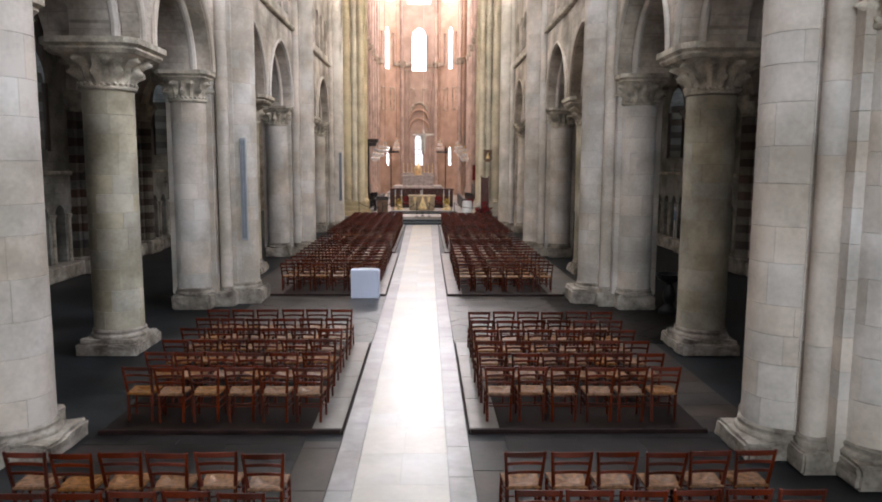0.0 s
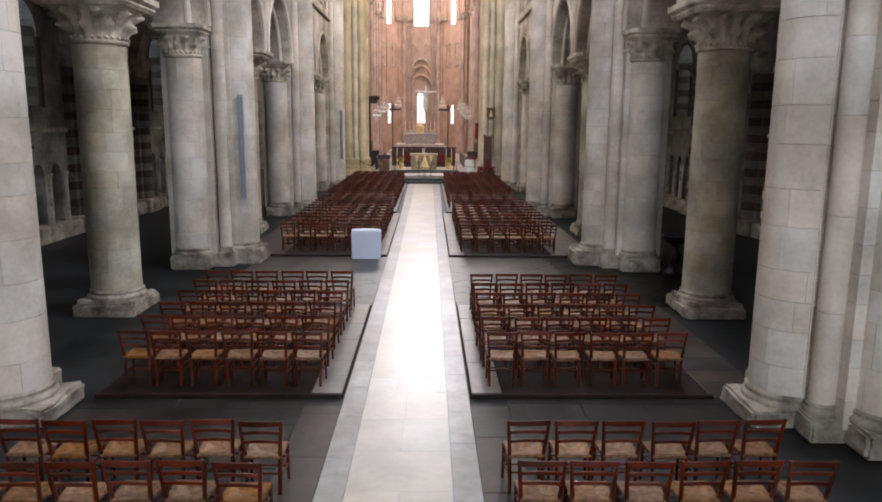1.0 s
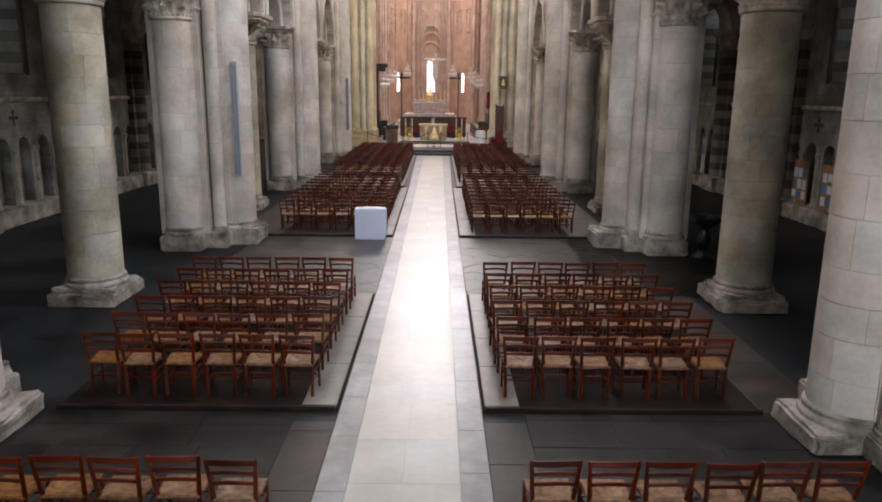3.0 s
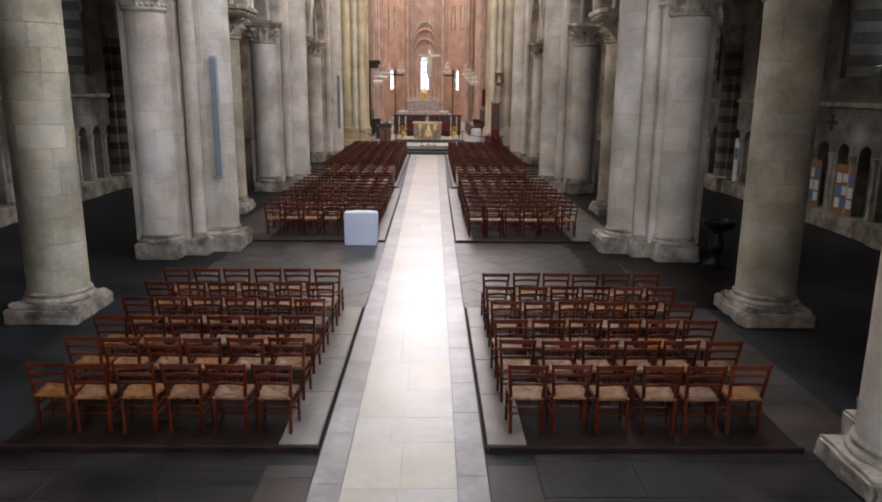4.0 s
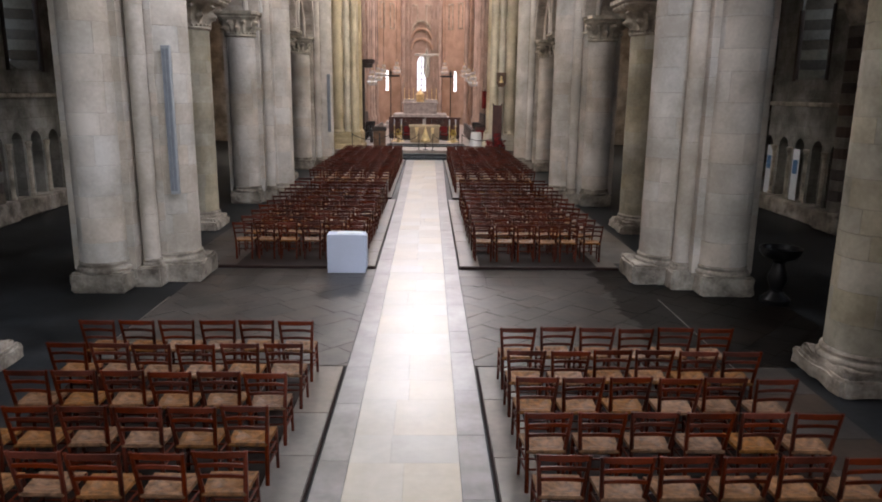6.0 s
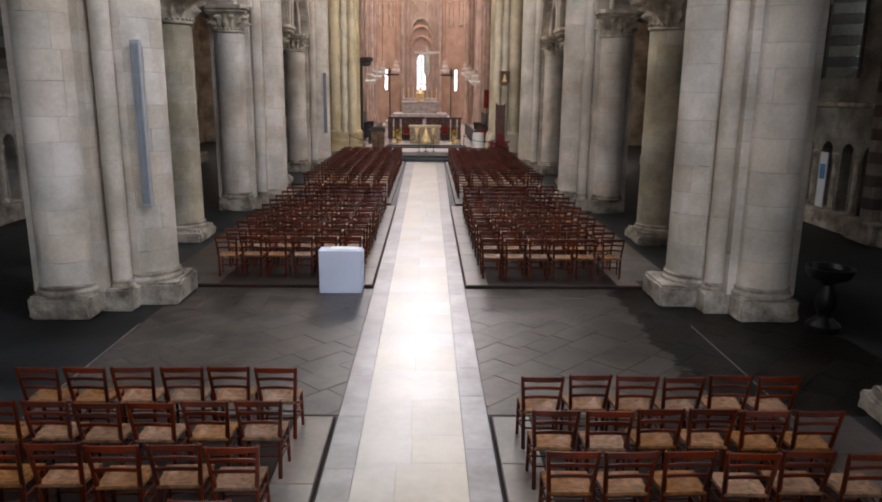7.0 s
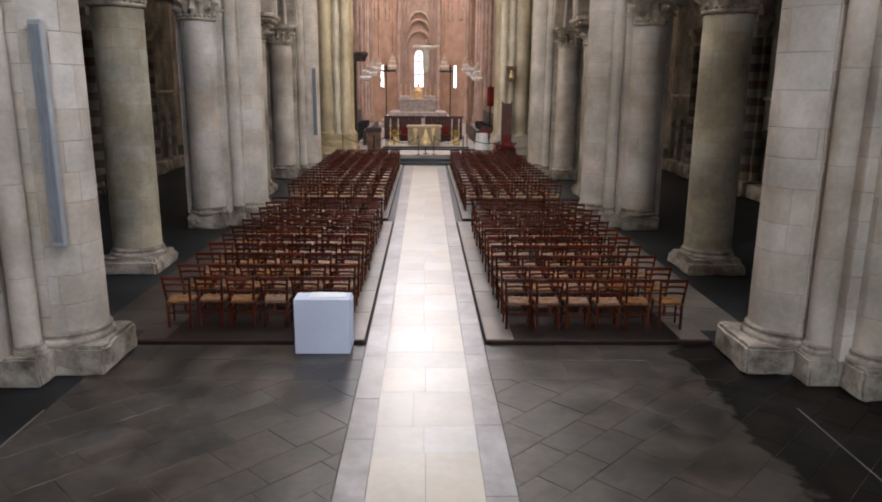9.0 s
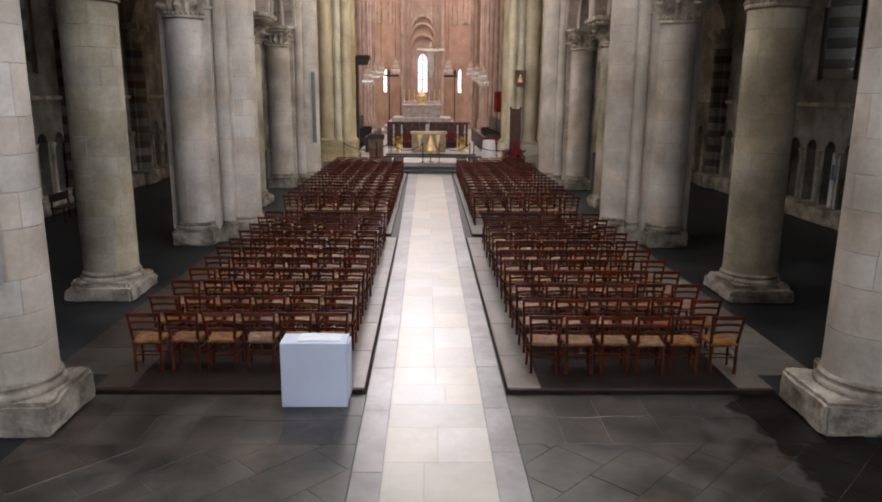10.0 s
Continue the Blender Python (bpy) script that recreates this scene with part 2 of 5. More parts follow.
M_BLACKSTONE = mat("black_marble", (0.015, 0.015, 0.017), 0.3, 0.3, 3, 30, 0.1)
M_GOLD = mat("gilded_bronze", (0.9, 0.70, 0.36), 0.4, 0.2, 4, 30, 0.1, metal=0.2)
M_ALTAR = mat("gold_altar_front", (0.40, 0.29, 0.18), 0.45, 0.2, 4, 20, 0.1)
M_MARBLE = mat("pale_marble", (0.52, 0.48, 0.46), 0.4, 0.2, 3, 12, 0.1)
M_RED = mat("red_velvet", (0.22, 0.012, 0.012), 0.8, 0.3, 4, 30, 0.2)
M_IVORY = mat("ivory_carving", (0.82, 0.76, 0.70), 0.6, 0.1, 4, 20, 0.1)
M_CRYSTAL = mat("crystal_drops", (0.88, 0.84, 0.83), 0.15, 0.05, 4, 20, 0.0)
M_PAPER = mat("white_paper", (0.7, 0.72, 0.76), 0.7, 0.05, 8, 30, 0.0)
M_BLUEPAPER = mat("blue_printed_paper", (0.10, 0.22, 0.45), 0.7, 0.2, 8, 30, 0.0)
M_CORK = mat("orange_brown_cork", (0.33, 0.16, 0.07), 0.85, 0.2, 12, 60, 0.3)
M_YELLOW = mat("ochre_painted_icon", (0.55, 0.36, 0.05), 0.6, 0.3, 8, 30, 0.0)
M_LEAD = mat("window_lead_bars", (0.02, 0.02, 0.022), 0.6, 0.2)
M_SKYPANE = glow("daylit_glass", (0.80, 0.90, 1.0), 0.9)
M_BULB = glow("lit_bulb", (1.0, 0.93, 0.88), 1.1)
M_APSEPANE = glow("bright_daylit_glass", (1.0, 0.96, 0.97), 7.0)
M_LOWPANE = glow("pale_stained_glass", (1.0, 0.93, 0.95), 1.5)


# ---- mesh helpers ----
def done(bm, name, material, parent=None, label="", smooth=False, m=None):
    bmesh.ops.recalc_face_normals(bm, faces=bm.faces)
    me = bpy.data.meshes.new(name)
    bm.to_mesh(me)
    bm.free()
    me.materials.append(material)
    if smooth:
        for p in me.polygons:
            p.use_smooth = True
        me.set_sharp_from_angle(angle=radians(38))
    return placed(name, me, parent, label, m)


def placed(name, me, parent=None, label="", m=None):
    ob = new(name, me)
    if parent is not None:
        ob.parent = parent
    if m is not None:
        ob.matrix_local = m
    if label:
        ob["label"] = label
    return ob


def part(name, bm, material, parent, label="", smooth=False, m=None):
    return done(bm, name, material, parent, label, smooth, m)


def thing(name, label, category, group="", m=None, kind=""):
    e = new(name)
    e.empty_display_size = 0.2
    if m is not None:
        e.matrix_world = m
    return tagged(e, label, category, group, kind)


def box(bm, x0, x1, y0, y1, z0, z1, bevel=0.0):
    if x0 > x1: x0, x1 = x1, x0
    if y0 > y1: y0, y1 = y1, y0
    m = Matrix.Translation(((x0 + x1) / 2, (y0 + y1) / 2, (z0 + z1) / 2)) @ Matrix.Diagonal((x1 - x0, y1 - y0, z1 - z0, 1))
    r = bmesh.ops.create_cube(bm, size=1, matrix=m)
    if bevel:
        es = list({e for v in r["verts"] for e in v.link_edges})
        bmesh.ops.bevel(bm, geom=es, offset=bevel, segments=1, affect='EDGES')
    return bm


def lathe(bm, prof, seg=24, cx=0.0, cy=0.0, wob=0.0):
    rings = []
    for r, z in prof:
        rings.append([bm.verts.new((cx + (r + wob * math.sin(3 * a)) * math.cos(a), cy + (r + wob * math.sin(3 * a)) * math.sin(a), z)) for a in (2 * math.pi * k / seg for k in range(seg))])
    for a, b in zip(rings, rings[1:]):
        for k in range(seg):
            bm.faces.new((a[k], a[(k + 1) % seg], b[(k + 1) % seg], b[k]))
    bm.faces.new(list(reversed(rings[0])))
    bm.faces.new(rings[-1])
    return bm


def rod(bm, a, b, r, seg=6, r2=None):
    a, b = Vector(a), Vector(b)
    q = (b - a).to_track_quat('Z', 'Y').to_matrix()
    r2 = r if r2 is None else r2
    lo = [bm.verts.new(a + q @ Vector((r * math.cos(t), r * math.sin(t), 0))) for t in (2 * math.pi * k / seg for k in range(seg))]
    hi = [bm.verts.new(b + q @ Vector((r2 * math.cos(t), r2 * math.sin(t), 0))) for t in (2 * math.pi * k / seg for k in range(seg))]
    for k in range(seg):
        bm.faces.new((lo[k], lo[(k + 1) % seg], hi[(k + 1) % seg], hi[k]))
    bm.faces.new(list(reversed(lo)))
    bm.faces.new(hi)
    return bm


def arch_pts(c, half, spring, rise, n=9):
    """Points of a slightly pointed arch from its left springing to its right one."""
    pts = []
    over = max(0.0, (rise * rise - half * half) / (2 * half))
    R = half + over
    top = math.atan2(rise, over) if over > 1e-6 else math.pi / 2
    for k in range(n + 1):
        a = top * k / n
        pts.append((c + over - R * math.cos(a), spring + R * math.sin(a)))
    return pts + [(2 * c - u, v) for u, v in reversed(pts[:-1])]


def arch_panel(bm, to, u0, u1, v0, v1, w0, w1, c, half, spring, rise, sill=None, n=9):
    """A thick wall panel with one arched opening; to(u, v, w) gives the place. sill: where the opening starts, else v0."""
    low = v0 if sill is None else sill
    pts = [(c - half, low)] + arch_pts(c, half, spring, rise, n) + [(c + half, low)]
    def quad(*p):
        bm.faces.new([bm.verts.new(to(*q)) for q in p])
    for w in (w0, w1):
        quad((u0, low, w), (c - half, low, w), (c - half, v1, w), (u0, v1, w))
        quad((c + half, low, w), (u1, low, w), (u1, v1, w), (c + half, v1, w))
        for (a, b), (d, e) in zip(pts[1:-1], pts[2:-1]):
            quad((a, b, w), (d, e, w), (d, v1, w), (a, v1, w))
        if sill is not None:
            quad((u0, v0, w), (u1, v0, w), (u1, low, w), (u0, low, w))
    for (a, b), (d, e) in zip(pts, pts[1:]):
        quad((a, b, w0), (d, e, w0), (d, e, w1), (a, b, w1))
    if sill is not None:
        quad((c - half, low, w0), (c + half, low, w0), (c + half, low, w1), (c - half, low, w1))
    for u in (u0, u1):
        quad((u, v0, w0), (u, v1, w0), (u, v1, w1), (u, v0, w1))
    quad((u0, v1, w0), (u1, v1, w0), (u1, v1, w1), (u0, v1, w1))
    if sill is not None:
        quad((u0, v0, w0), (u1, v0, w0), (u1, v0, w1), (u0, v0, w1))
    bmesh.ops.remove_doubles(bm, verts=bm.verts, dist=1e-4)


def sweep(bm, pts, r, seg=6):
    """One continuous tube of radius r along pts."""
    pts = [Vector(p) for p in pts]
    rings = []
    for k, p in enumerate(pts):
        d = (pts[min(k + 1, len(pts) - 1)] - pts[max(k - 1, 0)]).normalized()
        side = d.cross(Vector((0.31, 0.42, 0.85))).normalized()
        up = side.cross(d)
        rings.append([bm.verts.new(p + side * r * math.cos(a) + up * r * math.sin(a)) for a in (2 * math.pi * j / seg for j in range(seg))])
    for a, b in zip(rings, rings[1:]):
        for k in range(seg):
            bm.faces.new((a[k], a[(k + 1) % seg], b[(k + 1) % seg], b[k]))
    bm.faces.new(list(reversed(rings[0])))
    bm.faces.new(rings[-1])


def along_y(s):
    return lambda u, v, w: (s * w, u, v)


def along_x(y_):
    return lambda u, v, w: (u, y_ + w, v)


SIDES = {-1: "west", 1: "east"}
PIER_Y = (-1.8, 9.2, 20.0, 31.1, 42.1)
COL_Y = (3.7, 14.6, 25.45, 36.6)
COL_X = 6.2

# ---- floor ----
bm = bmesh.new()
box(bm, -16.2, 16.2, -14.2, 90, -0.3, 0.0)
tagged(done(bm, "floor", M_FLOOR), "dark worn stone floor with a dull sheen", "floor", kind="structure")

# ---- nave arcade walls ----
for s in (-1, 1):
    sup = sorted(PIER_Y + COL_Y)
    bm = bmesh.new()
    for a, b in zip(sup, sup[1:]):
        c, pa, pb = (a + b) / 2, a in PIER_Y, b in PIER_Y
        lo, hi = a + (1.42 if pa else 0.62), b - (1.42 if pb else 0.62)
        c, h = (lo + hi) / 2, (hi - lo) / 2
        arch_panel(bm, along_y(s), a, b, 6.3, 9.5, 5.72, 6.6, c, h, 6.3, h * 1.08)
        arch_panel(bm, along_y(s), a, b, 6.3, 9.5, 5.36, 5.72, c, h + 0.26, 6.3, (h + 0.26) * 1.08)
        arch_panel(bm, along_y(s), a, b, 6.3, 9.5, 6.6, 6.9, c, h + 0.26, 6.3, (h + 0.26) * 1.08)
    w = tagged(done(bm, "arcade_wall_" + SIDES[s], M_WALL), "pale ashlar arcade wall with stepped pointed arches", "wall", kind="structure")
    for a, b in zip(sup, sup[1:]):
        lo, hi = a + (1.42 if a in PIER_Y else 0.62), b - (1.42 if b in PIER_Y else 0.62)
        c, h = (lo + hi) / 2, (hi - lo) / 2
        bm = bmesh.new()
        sweep(bm, [(s * 5.33, u, v) for u, v in arch_pts(c, h + 0.36, 6.3, (h + 0.36) * 1.08)], 0.07, 8)
        part("hood_moulding", bm, M_STONE, w, "", True)
        bm = bmesh.new()
        sweep(bm, [(s * 5.74, u, v) for u, v in arch_pts(c, h + 0.03, 6.3, (h + 0.03) * 1.08)], 0.09, 8)
        part("arch_roll", bm, M_STONE, w, "", True)
    # string course, triforium and clerestory
    bm = bmesh.new()
    box(bm, s * 5.2, s * 5.5, -13, 46, 9.42, 9.6, 0.04)
    part("string_course", bm, M_CARVED, w)
    bm = bmesh.new()
    to = along_y(s)
    for a, b in zip(sup, sup[1:]):
        n = 3
        lo, hi = a + (1.2 if a in PIER_Y else 0.2), b - (1.2 if b in PIER_Y else 0.2)
        box(bm, s * 5.36, s * 5.8, a, lo, 9.5, 12.4)
        box(bm, s * 5.36, s * 5.8, hi, b, 9.5, 12.4)
        st = (hi - lo) / n
        for k in range(n):
            arch_panel(bm, to, lo + k * st, lo + (k + 1) * st, 9.5, 12.4, 5.36, 5.8, lo + (k + .5) * st, st * 0.36, 11.3, st * 0.38, 9.95, 5)
    box(bm, s * 5.8, s * 6.6, -13.0, 46, 9.5, 12.4)
    tagged(done(bm, "triforium_wall_" + SIDES[s], M_WALL), "pale stone triforium with blind arches", "wall", kind="structure")
    bm = bmesh.new()
    ws = NAVE_WINDOW_Y
    edges = [-14.0] + [(a + b) / 2 for a, b in zip(ws, ws[1:])] + [46.0]
    for c, a, b in zip(ws, edges, edges[1:]):
        arch_panel(bm, to, a, b, 12.4, 20.0, 5.36, 6.4, c, 0.95, 16.2, 1.0, 13.6, 6)
    tagged(done(bm, "clerestory_wall_" + SIDES[s], M_WALL), "pale stone clerestory wall with arched windows", "wall", kind="structure")
    bm = bmesh.new()
    box(bm, s * 5.36, s * 6.9, -14, sup[0], 0, 9.5)
    box(bm, s * 5.36, s * 6.9, 42.1, 46.0, 6.3, 9.5)
    tagged(done(bm, "end_wall_" + SIDES[s], M_WALL), "pale plain ashlar wall", "wall", kind="structure")

# west wall with its window, nave vault, crossing and choir roofs
bm = bmesh.new()
arch_panel(bm, along_x(-14.0), -16.2, 16.2, 0, 22, -0.6, 0, 0, 2.8, 11.0, 2.9, 0.3)
tagged(done(bm, "wall_west_front", M_WALLY), "plain ashlar end wall with a tall arched window", "wall", kind="structure")
bm = bmesh.new()
prof = [(-5.4, 16.8), (-4.9, 18.2), (-3.6, 19.6), (-1.9, 20.6), (0, 21.0), (1.9, 20.6), (3.6, 19.6), (4.9, 18.2), (5.4, 16.8)]
for ya, yb in ((-14.2, 46.0),):
    for (xa, za), (xb, zb) in zip(prof, prof[1:]):
        v = [bm.verts.new(p) for p in ((xa, ya, za), (xb, ya, zb), (xb, yb, zb), (xa, yb, za), (xa, ya, za + .3), (xb, ya, zb + .3), (xb, yb, zb + .3), (xa, yb, za + .3))]
        for f in ((0, 1, 2, 3), (7, 6, 5, 4), (0, 4, 5, 1), (2, 6, 7, 3)):
            bm.faces.new([v[k] for k in f])
box(bm, -16.2, 16.2, 46.0, 60.5, 22.0, 22.3)
box(bm, -9, 9, 60.5, 90, 34.0, 34.3)
tagged(done(bm, "ceiling", M_VAULT), "pale plastered stone vault", "ceiling", kind="structure")

# ---- aisles ----
AISLE_X = 12.2
BAY_Y = (0.9, 6.4, 11.9, 17.3, 22.7, 28.25, 33.85, 39.35)
for s in (-1, 1):
    to = along_y(s)
    bm = bmesh.new()
    edges = [-14.0] + [(a + b) / 2 for a, b in zip(BAY_Y, BAY_Y[1:])] + [46.0]
    for c, a, b in zip(BAY_Y, edges, edges[1:]):
        arch_panel(bm, to, a, b, 3.62, 9.3, AISLE_X, AISLE_X + 1.0, c, 0.95, 6.6, 1.0, 4.35, 7)
    aw = tagged(done(bm, "aisle_wall_" + SIDES[s], M_AISLESHADE), "ashlar aisle wall with arched windows, coloured grey for shade", "wall", kind="structure")
    bm = bmesh.new()
    box(bm, s * (AISLE_X - 0.09), s * (AISLE_X + 0.2), -13.5, 46, 3.5, 3.64, 0.03)
    part("string_course", bm, M_CARVED, aw)
    bm = bmesh.new()
    y = -13.5
    box(bm, s * (AISLE_X + 0.32), s * (AISLE_X + 0.6), -13.5, 46, 0, 3.5)
    while y < 45.4:
        arch_panel(bm, to, y, y + 1.06, 0.5, 3.5, AISLE_X, AISLE_X + 0.33, y + 0.53, 0.31, 2.15, 0.34, None, 6)
        y += 1.06
    tagged(done(bm, "blind_arcade_wall_" + SIDES[s], M_AISLESHADE), "stone wall with a low blind arcade, coloured grey for shade", "wall", kind="structure")
    bm = bmesh.new()
    y = -13.5
    while y < 45.4:
        lathe(bm, [(0.10, 0.5), (0.10, 0.58), (0.07, 0.62), (0.07, 1.98), (0.09, 2.0), (0.13, 2.14), (0.13, 2.18)], 10, s * (AISLE_X - 0.02), y)
        y += 1.06
    part("colonnette_row", bm, M_CARVED, aw)
    bm = bmesh.new()
    box(bm, s * (AISLE_X - 0.42), s * (AISLE_X + 0.34), -13.5, 46, 0, 0.5, 0.04)
    tagged(done(bm, "wall_bench_" + SIDES[s], M_PLINTH), "worn grey stone bench along the aisle wall", "bench", kind="structure")
    for c in BAY_Y:
        win = thing("aisle_window", "tall arched aisle window with leaded daylit glass", "window", "aisle windows", kind="structure")
        bm = bmesh.new()
        box(bm, s * (AISLE_X + 0.80), s * (AISLE_X + 0.83), c - 0.95, c + 0.95, 4.3, 7.7)
        part("pane", bm, M_SKYPANE, win)
        for dy in (-0.95, 0.95):
            # striped splays: pale and dark stones by turns
            z, k = 4.35, 0
            while z < 6.6:
                bm = bmesh.new()
                y0, y1 = c + dy, c + dy * 0.45
                v = [(s * (AISLE_X + 0.05), y0), (s * (AISLE_X + 0.78), y1), (s * (AISLE_X + 0.78), y0)]
                lo = [bm.verts.new((p[0], p[1], z)) for p in v]
                hi = [bm.verts.new((p[0], p[1], z + 0.30)) for p in v]
                for i in range(3):
                    bm.faces.new((lo[i], lo[(i + 1) % 3], hi[(i + 1) % 3], hi[i]))
                bm.faces.new(lo), bm.faces.new(hi)
                part("splay_block", bm, M_LIGHTBAND if k % 2 else M_SPLAYPALE, win)
                z += 0.31
                k += 1
            bm = bmesh.new()
            rod(bm, (s * (AISLE_X + 0.02), c + dy * 1.02, 4.3), (s * (AISLE_X + 0.02), c + dy * 1.02, 6.5), 0.085, 10)
            part("colonnette", bm, M_DARKBAND, win)
        bm = bmesh.new()
        for k in range(1, 7):
            box(bm, s * (AISLE_X + 0.77), s * (AISLE_X + 0.79), c - 0.45, c + 0.45, 4.35 + k * 0.5, 4.375 + k * 0.5)
        part("glazing_bars", bm, M_LEAD, win)
        bm = bmesh.new()
        v = [bm.verts.new((s * (AISLE_X + d), c + e, z)) for d, z in ((-0.02, 3.75), (0.8, 4.62), (0.8, 4.3), (-0.02, 3.66)) for e in (-0.93, 0.93)]
        for f in ((0, 1, 3, 2), (2, 3, 5, 4), (4, 5, 7, 6), (6, 7, 1, 0), (0, 2, 4, 6), (1, 3, 5, 7)):
            bm.faces.new([v[i] for i in f])
        part("sloping_sill", bm, M_AISLESHADE, win)
    # striped wall shafts and the arches that cross the aisle
    for y in sorted(PIER_Y + COL_Y):
        resp = thing("wall_shaft", "aisle wall shaft in alternating dark and pale stone", "pilaster", "striped wall shafts", kind="structure")
        z, k = 0.6, 0
        bm = bmesh.new()
        box(bm, s * (AISLE_X - 0.62), s * (AISLE_X + 0.1), y - 0.62, y + 0.62, 0, 0.6, 0.05)
        part("plinth", bm, M_PLINTH, resp)
        while z < 5.4:
            h = 0.30
            bm = bmesh.new()
            box(bm, s * (AISLE_X - 0.22), s * (AISLE_X + 0.1), y - 0.5, y + 0.5, z + 0.004, z + h - 0.004)
            lathe(bm, [(0.29, z + 0.004), (0.3, z + 0.014), (0.3, z + h - 0.014), (0.29, z + h - 0.004)], 14, s * (AISLE_X - 0.22), y)
            part("course", bm, M_DARKBAND if k % 2 else M_LIGHTBAND, resp)
            z += h
            k += 1
        bm = bmesh.new()
        lathe(bm, [(0.3, z), (0.33, z + .05), (0.32, z + .1), (0.5, z + 0.5), (0.56, z + 0.55), (0.56, z + 0.7)], 14, s * (AISLE_X - 0.22), y)
        box(bm, s * (AISLE_X - 0.6), s * (AISLE_X + 0.1), y - 0.6, y + 0.6, z + 0.5, z + 0.72)
        part("capital", bm, M_CARVED, resp)
        bm = bmesh.new()
        c, h = (6.9 + AISLE_X) / 2 * s, (AISLE_X - 6.9) / 2
        arch_panel(bm, along_x(y), c - h, c + h, 6.1, 9.3, -0.4, 0.4, c, h - 0.3, 6.1, (h - 0.3) * 1.05)
        tagged(done(bm, "aisle_cross_arch", M_WALLY), "stone arch spanning the dim aisle", "arch", kind="structure")
    bm = bmesh.new()
    box(bm, s * 6.5, s * 13.3, -14.2, 46, 9.3, 9.6)
    tagged(done(bm, "ceiling_aisle_" + SIDES[s], M_VAULT), "plastered stone aisle vault in shade", "ceiling", kind="structure")

# ---- capitals, columns and compound piers ----
def capital_mesh(name, r, half, z0, z1, lobes=16, seg=96, lev=18):
    bm = bmesh.new()
    rings = []
    for k in range(lev + 1):
        t = k / lev
        ring = []
        for j in range(seg):
            a = 2 * math.pi * j / seg
            sq = min(half / max(abs(math.cos(a)), abs(math.sin(a))), half * 1.3)
            e = t ** 3.2
            rr = (r + 0.02 + 0.05 * t) * (1 - e) + sq * 0.9 * e
            leaf = max(0.0, math.cos(lobes * a / 2)) ** 1.3
            leaf2 = max(0.0, math.cos(lobes * a / 2 + math.pi)) ** 1.3
            k1, k2 = math.exp(-((t - 0.40) / 0.12) ** 2), math.exp(-((t - 0.78) / 0.12) ** 2)
            rise = 0.06 * math.sin(math.pi * min(1, t / 0.9))
            rr += (0.15 * k1 + rise) * leaf * r / 0.5 + (0.17 * k2 + rise * 0.6) * leaf2 * r / 0.5
            rr -= 0.05 * (1 - leaf - leaf2) * math.sin(math.pi * t)
            rr += 0.02 * math.cos(lobes * 4 * a) * math.sin(math.pi * t) + 0.012 * noise.noise(Vector((a * 5, t * 9, r)))
            ring.append(bm.verts.new((rr * math.cos(a), rr * math.sin(a), z0 + (z1 - z0) * t)))
        rings.append(ring)
    for a, b in zip(rings, rings[1:]):
        for j in range(seg):
            bm.faces.new((a[j], a[(j + 1) % seg], b[(j + 1) % seg], b[j]))
    bm.faces.new(list(reversed(rings[0]))), bm.faces.new(rings[-1])
    # beaded neck ring
    lathe(bm, [(r, z0 - 0.1), (r + 0.045, z0 - 0.085), (r + 0.06, z0 - 0.05), (r + 0.045, z0 - 0.015), (r, z0)], 40)
    for j in range(28):
        a = 2 * math.pi * j / 28
        rod(bm, (r * 1.02 * math.cos(a), r * 1.02 * math.sin(a), z0 + 0.0), ((r + .075) * math.cos(a), (r + .075) * math.sin(a), z0 + 0.035), 0.05, 6, 0.03)
    return finish(bm, name, M_CARVED)


def finish(bm, name, material, smooth=True):
    bmesh.ops.recalc_face_normals(bm, faces=bm.faces)
    me = bpy.data.meshes.new(name)
    bm.to_mesh(me)
    bm.free()
    me.materials.append(material)
    if smooth:
        for p in me.polygons:
            p.use_smooth = True
        me.set_sharp_from_angle(angle=radians(24))
    return me


def abacus_mesh(name, half, z0, z1):
    bm = bmesh.new()
    h = z1 - z0
    pr = [(half - 0.12, z0), (half - 0.06, z0 + h * 0.25), (half - 0.07, z0 + h * 0.4), (half, z0 + h * 0.6), (half, z1)]
    rings = []
    for q, z in pr:
        c = q * 0.22
        rings.append([bm.verts.new((x, y, z)) for x, y in ((q, -q + c), (q, q - c), (q - c, q), (-q + c, q), (-q, q - c), (-q, -q + c), (-q + c, -q), (q - c, -q))])
    for a, b in zip(rings, rings[1:]):
        for k in range(8):
            bm.faces.new((a[k], a[(k + 1) % 8], b[(k + 1) % 8], b[k]))
    bm.faces.new(list(reversed(rings[0]))), bm.faces.new(rings[-1])
    return finish(bm, name, M_CARVED, False)


def base_mesh(name, r, z0, z1):
    h = z1 - z0
    e = 0.015 + 0.06 * r
    pr = [(r + e * 1.35, z0), (r + e * 1.6, z0 + h * .12), (r + e * 1.6, z0 + h * .28), (r + e * 1.3, z0 + h * .4), (r + e * .6, z0 + h * .5), (r + e * .5, z0 + h * .62),
          (r + e * .7, z0 + h * .7), (r + e * .75, z0 + h * .8), (r + e * .5, z0 + h * .9), (r, z1)]
    return finish(lathe(bmesh.new(), pr, 32, 0, 0, 0.006), name, M_PLINTH)


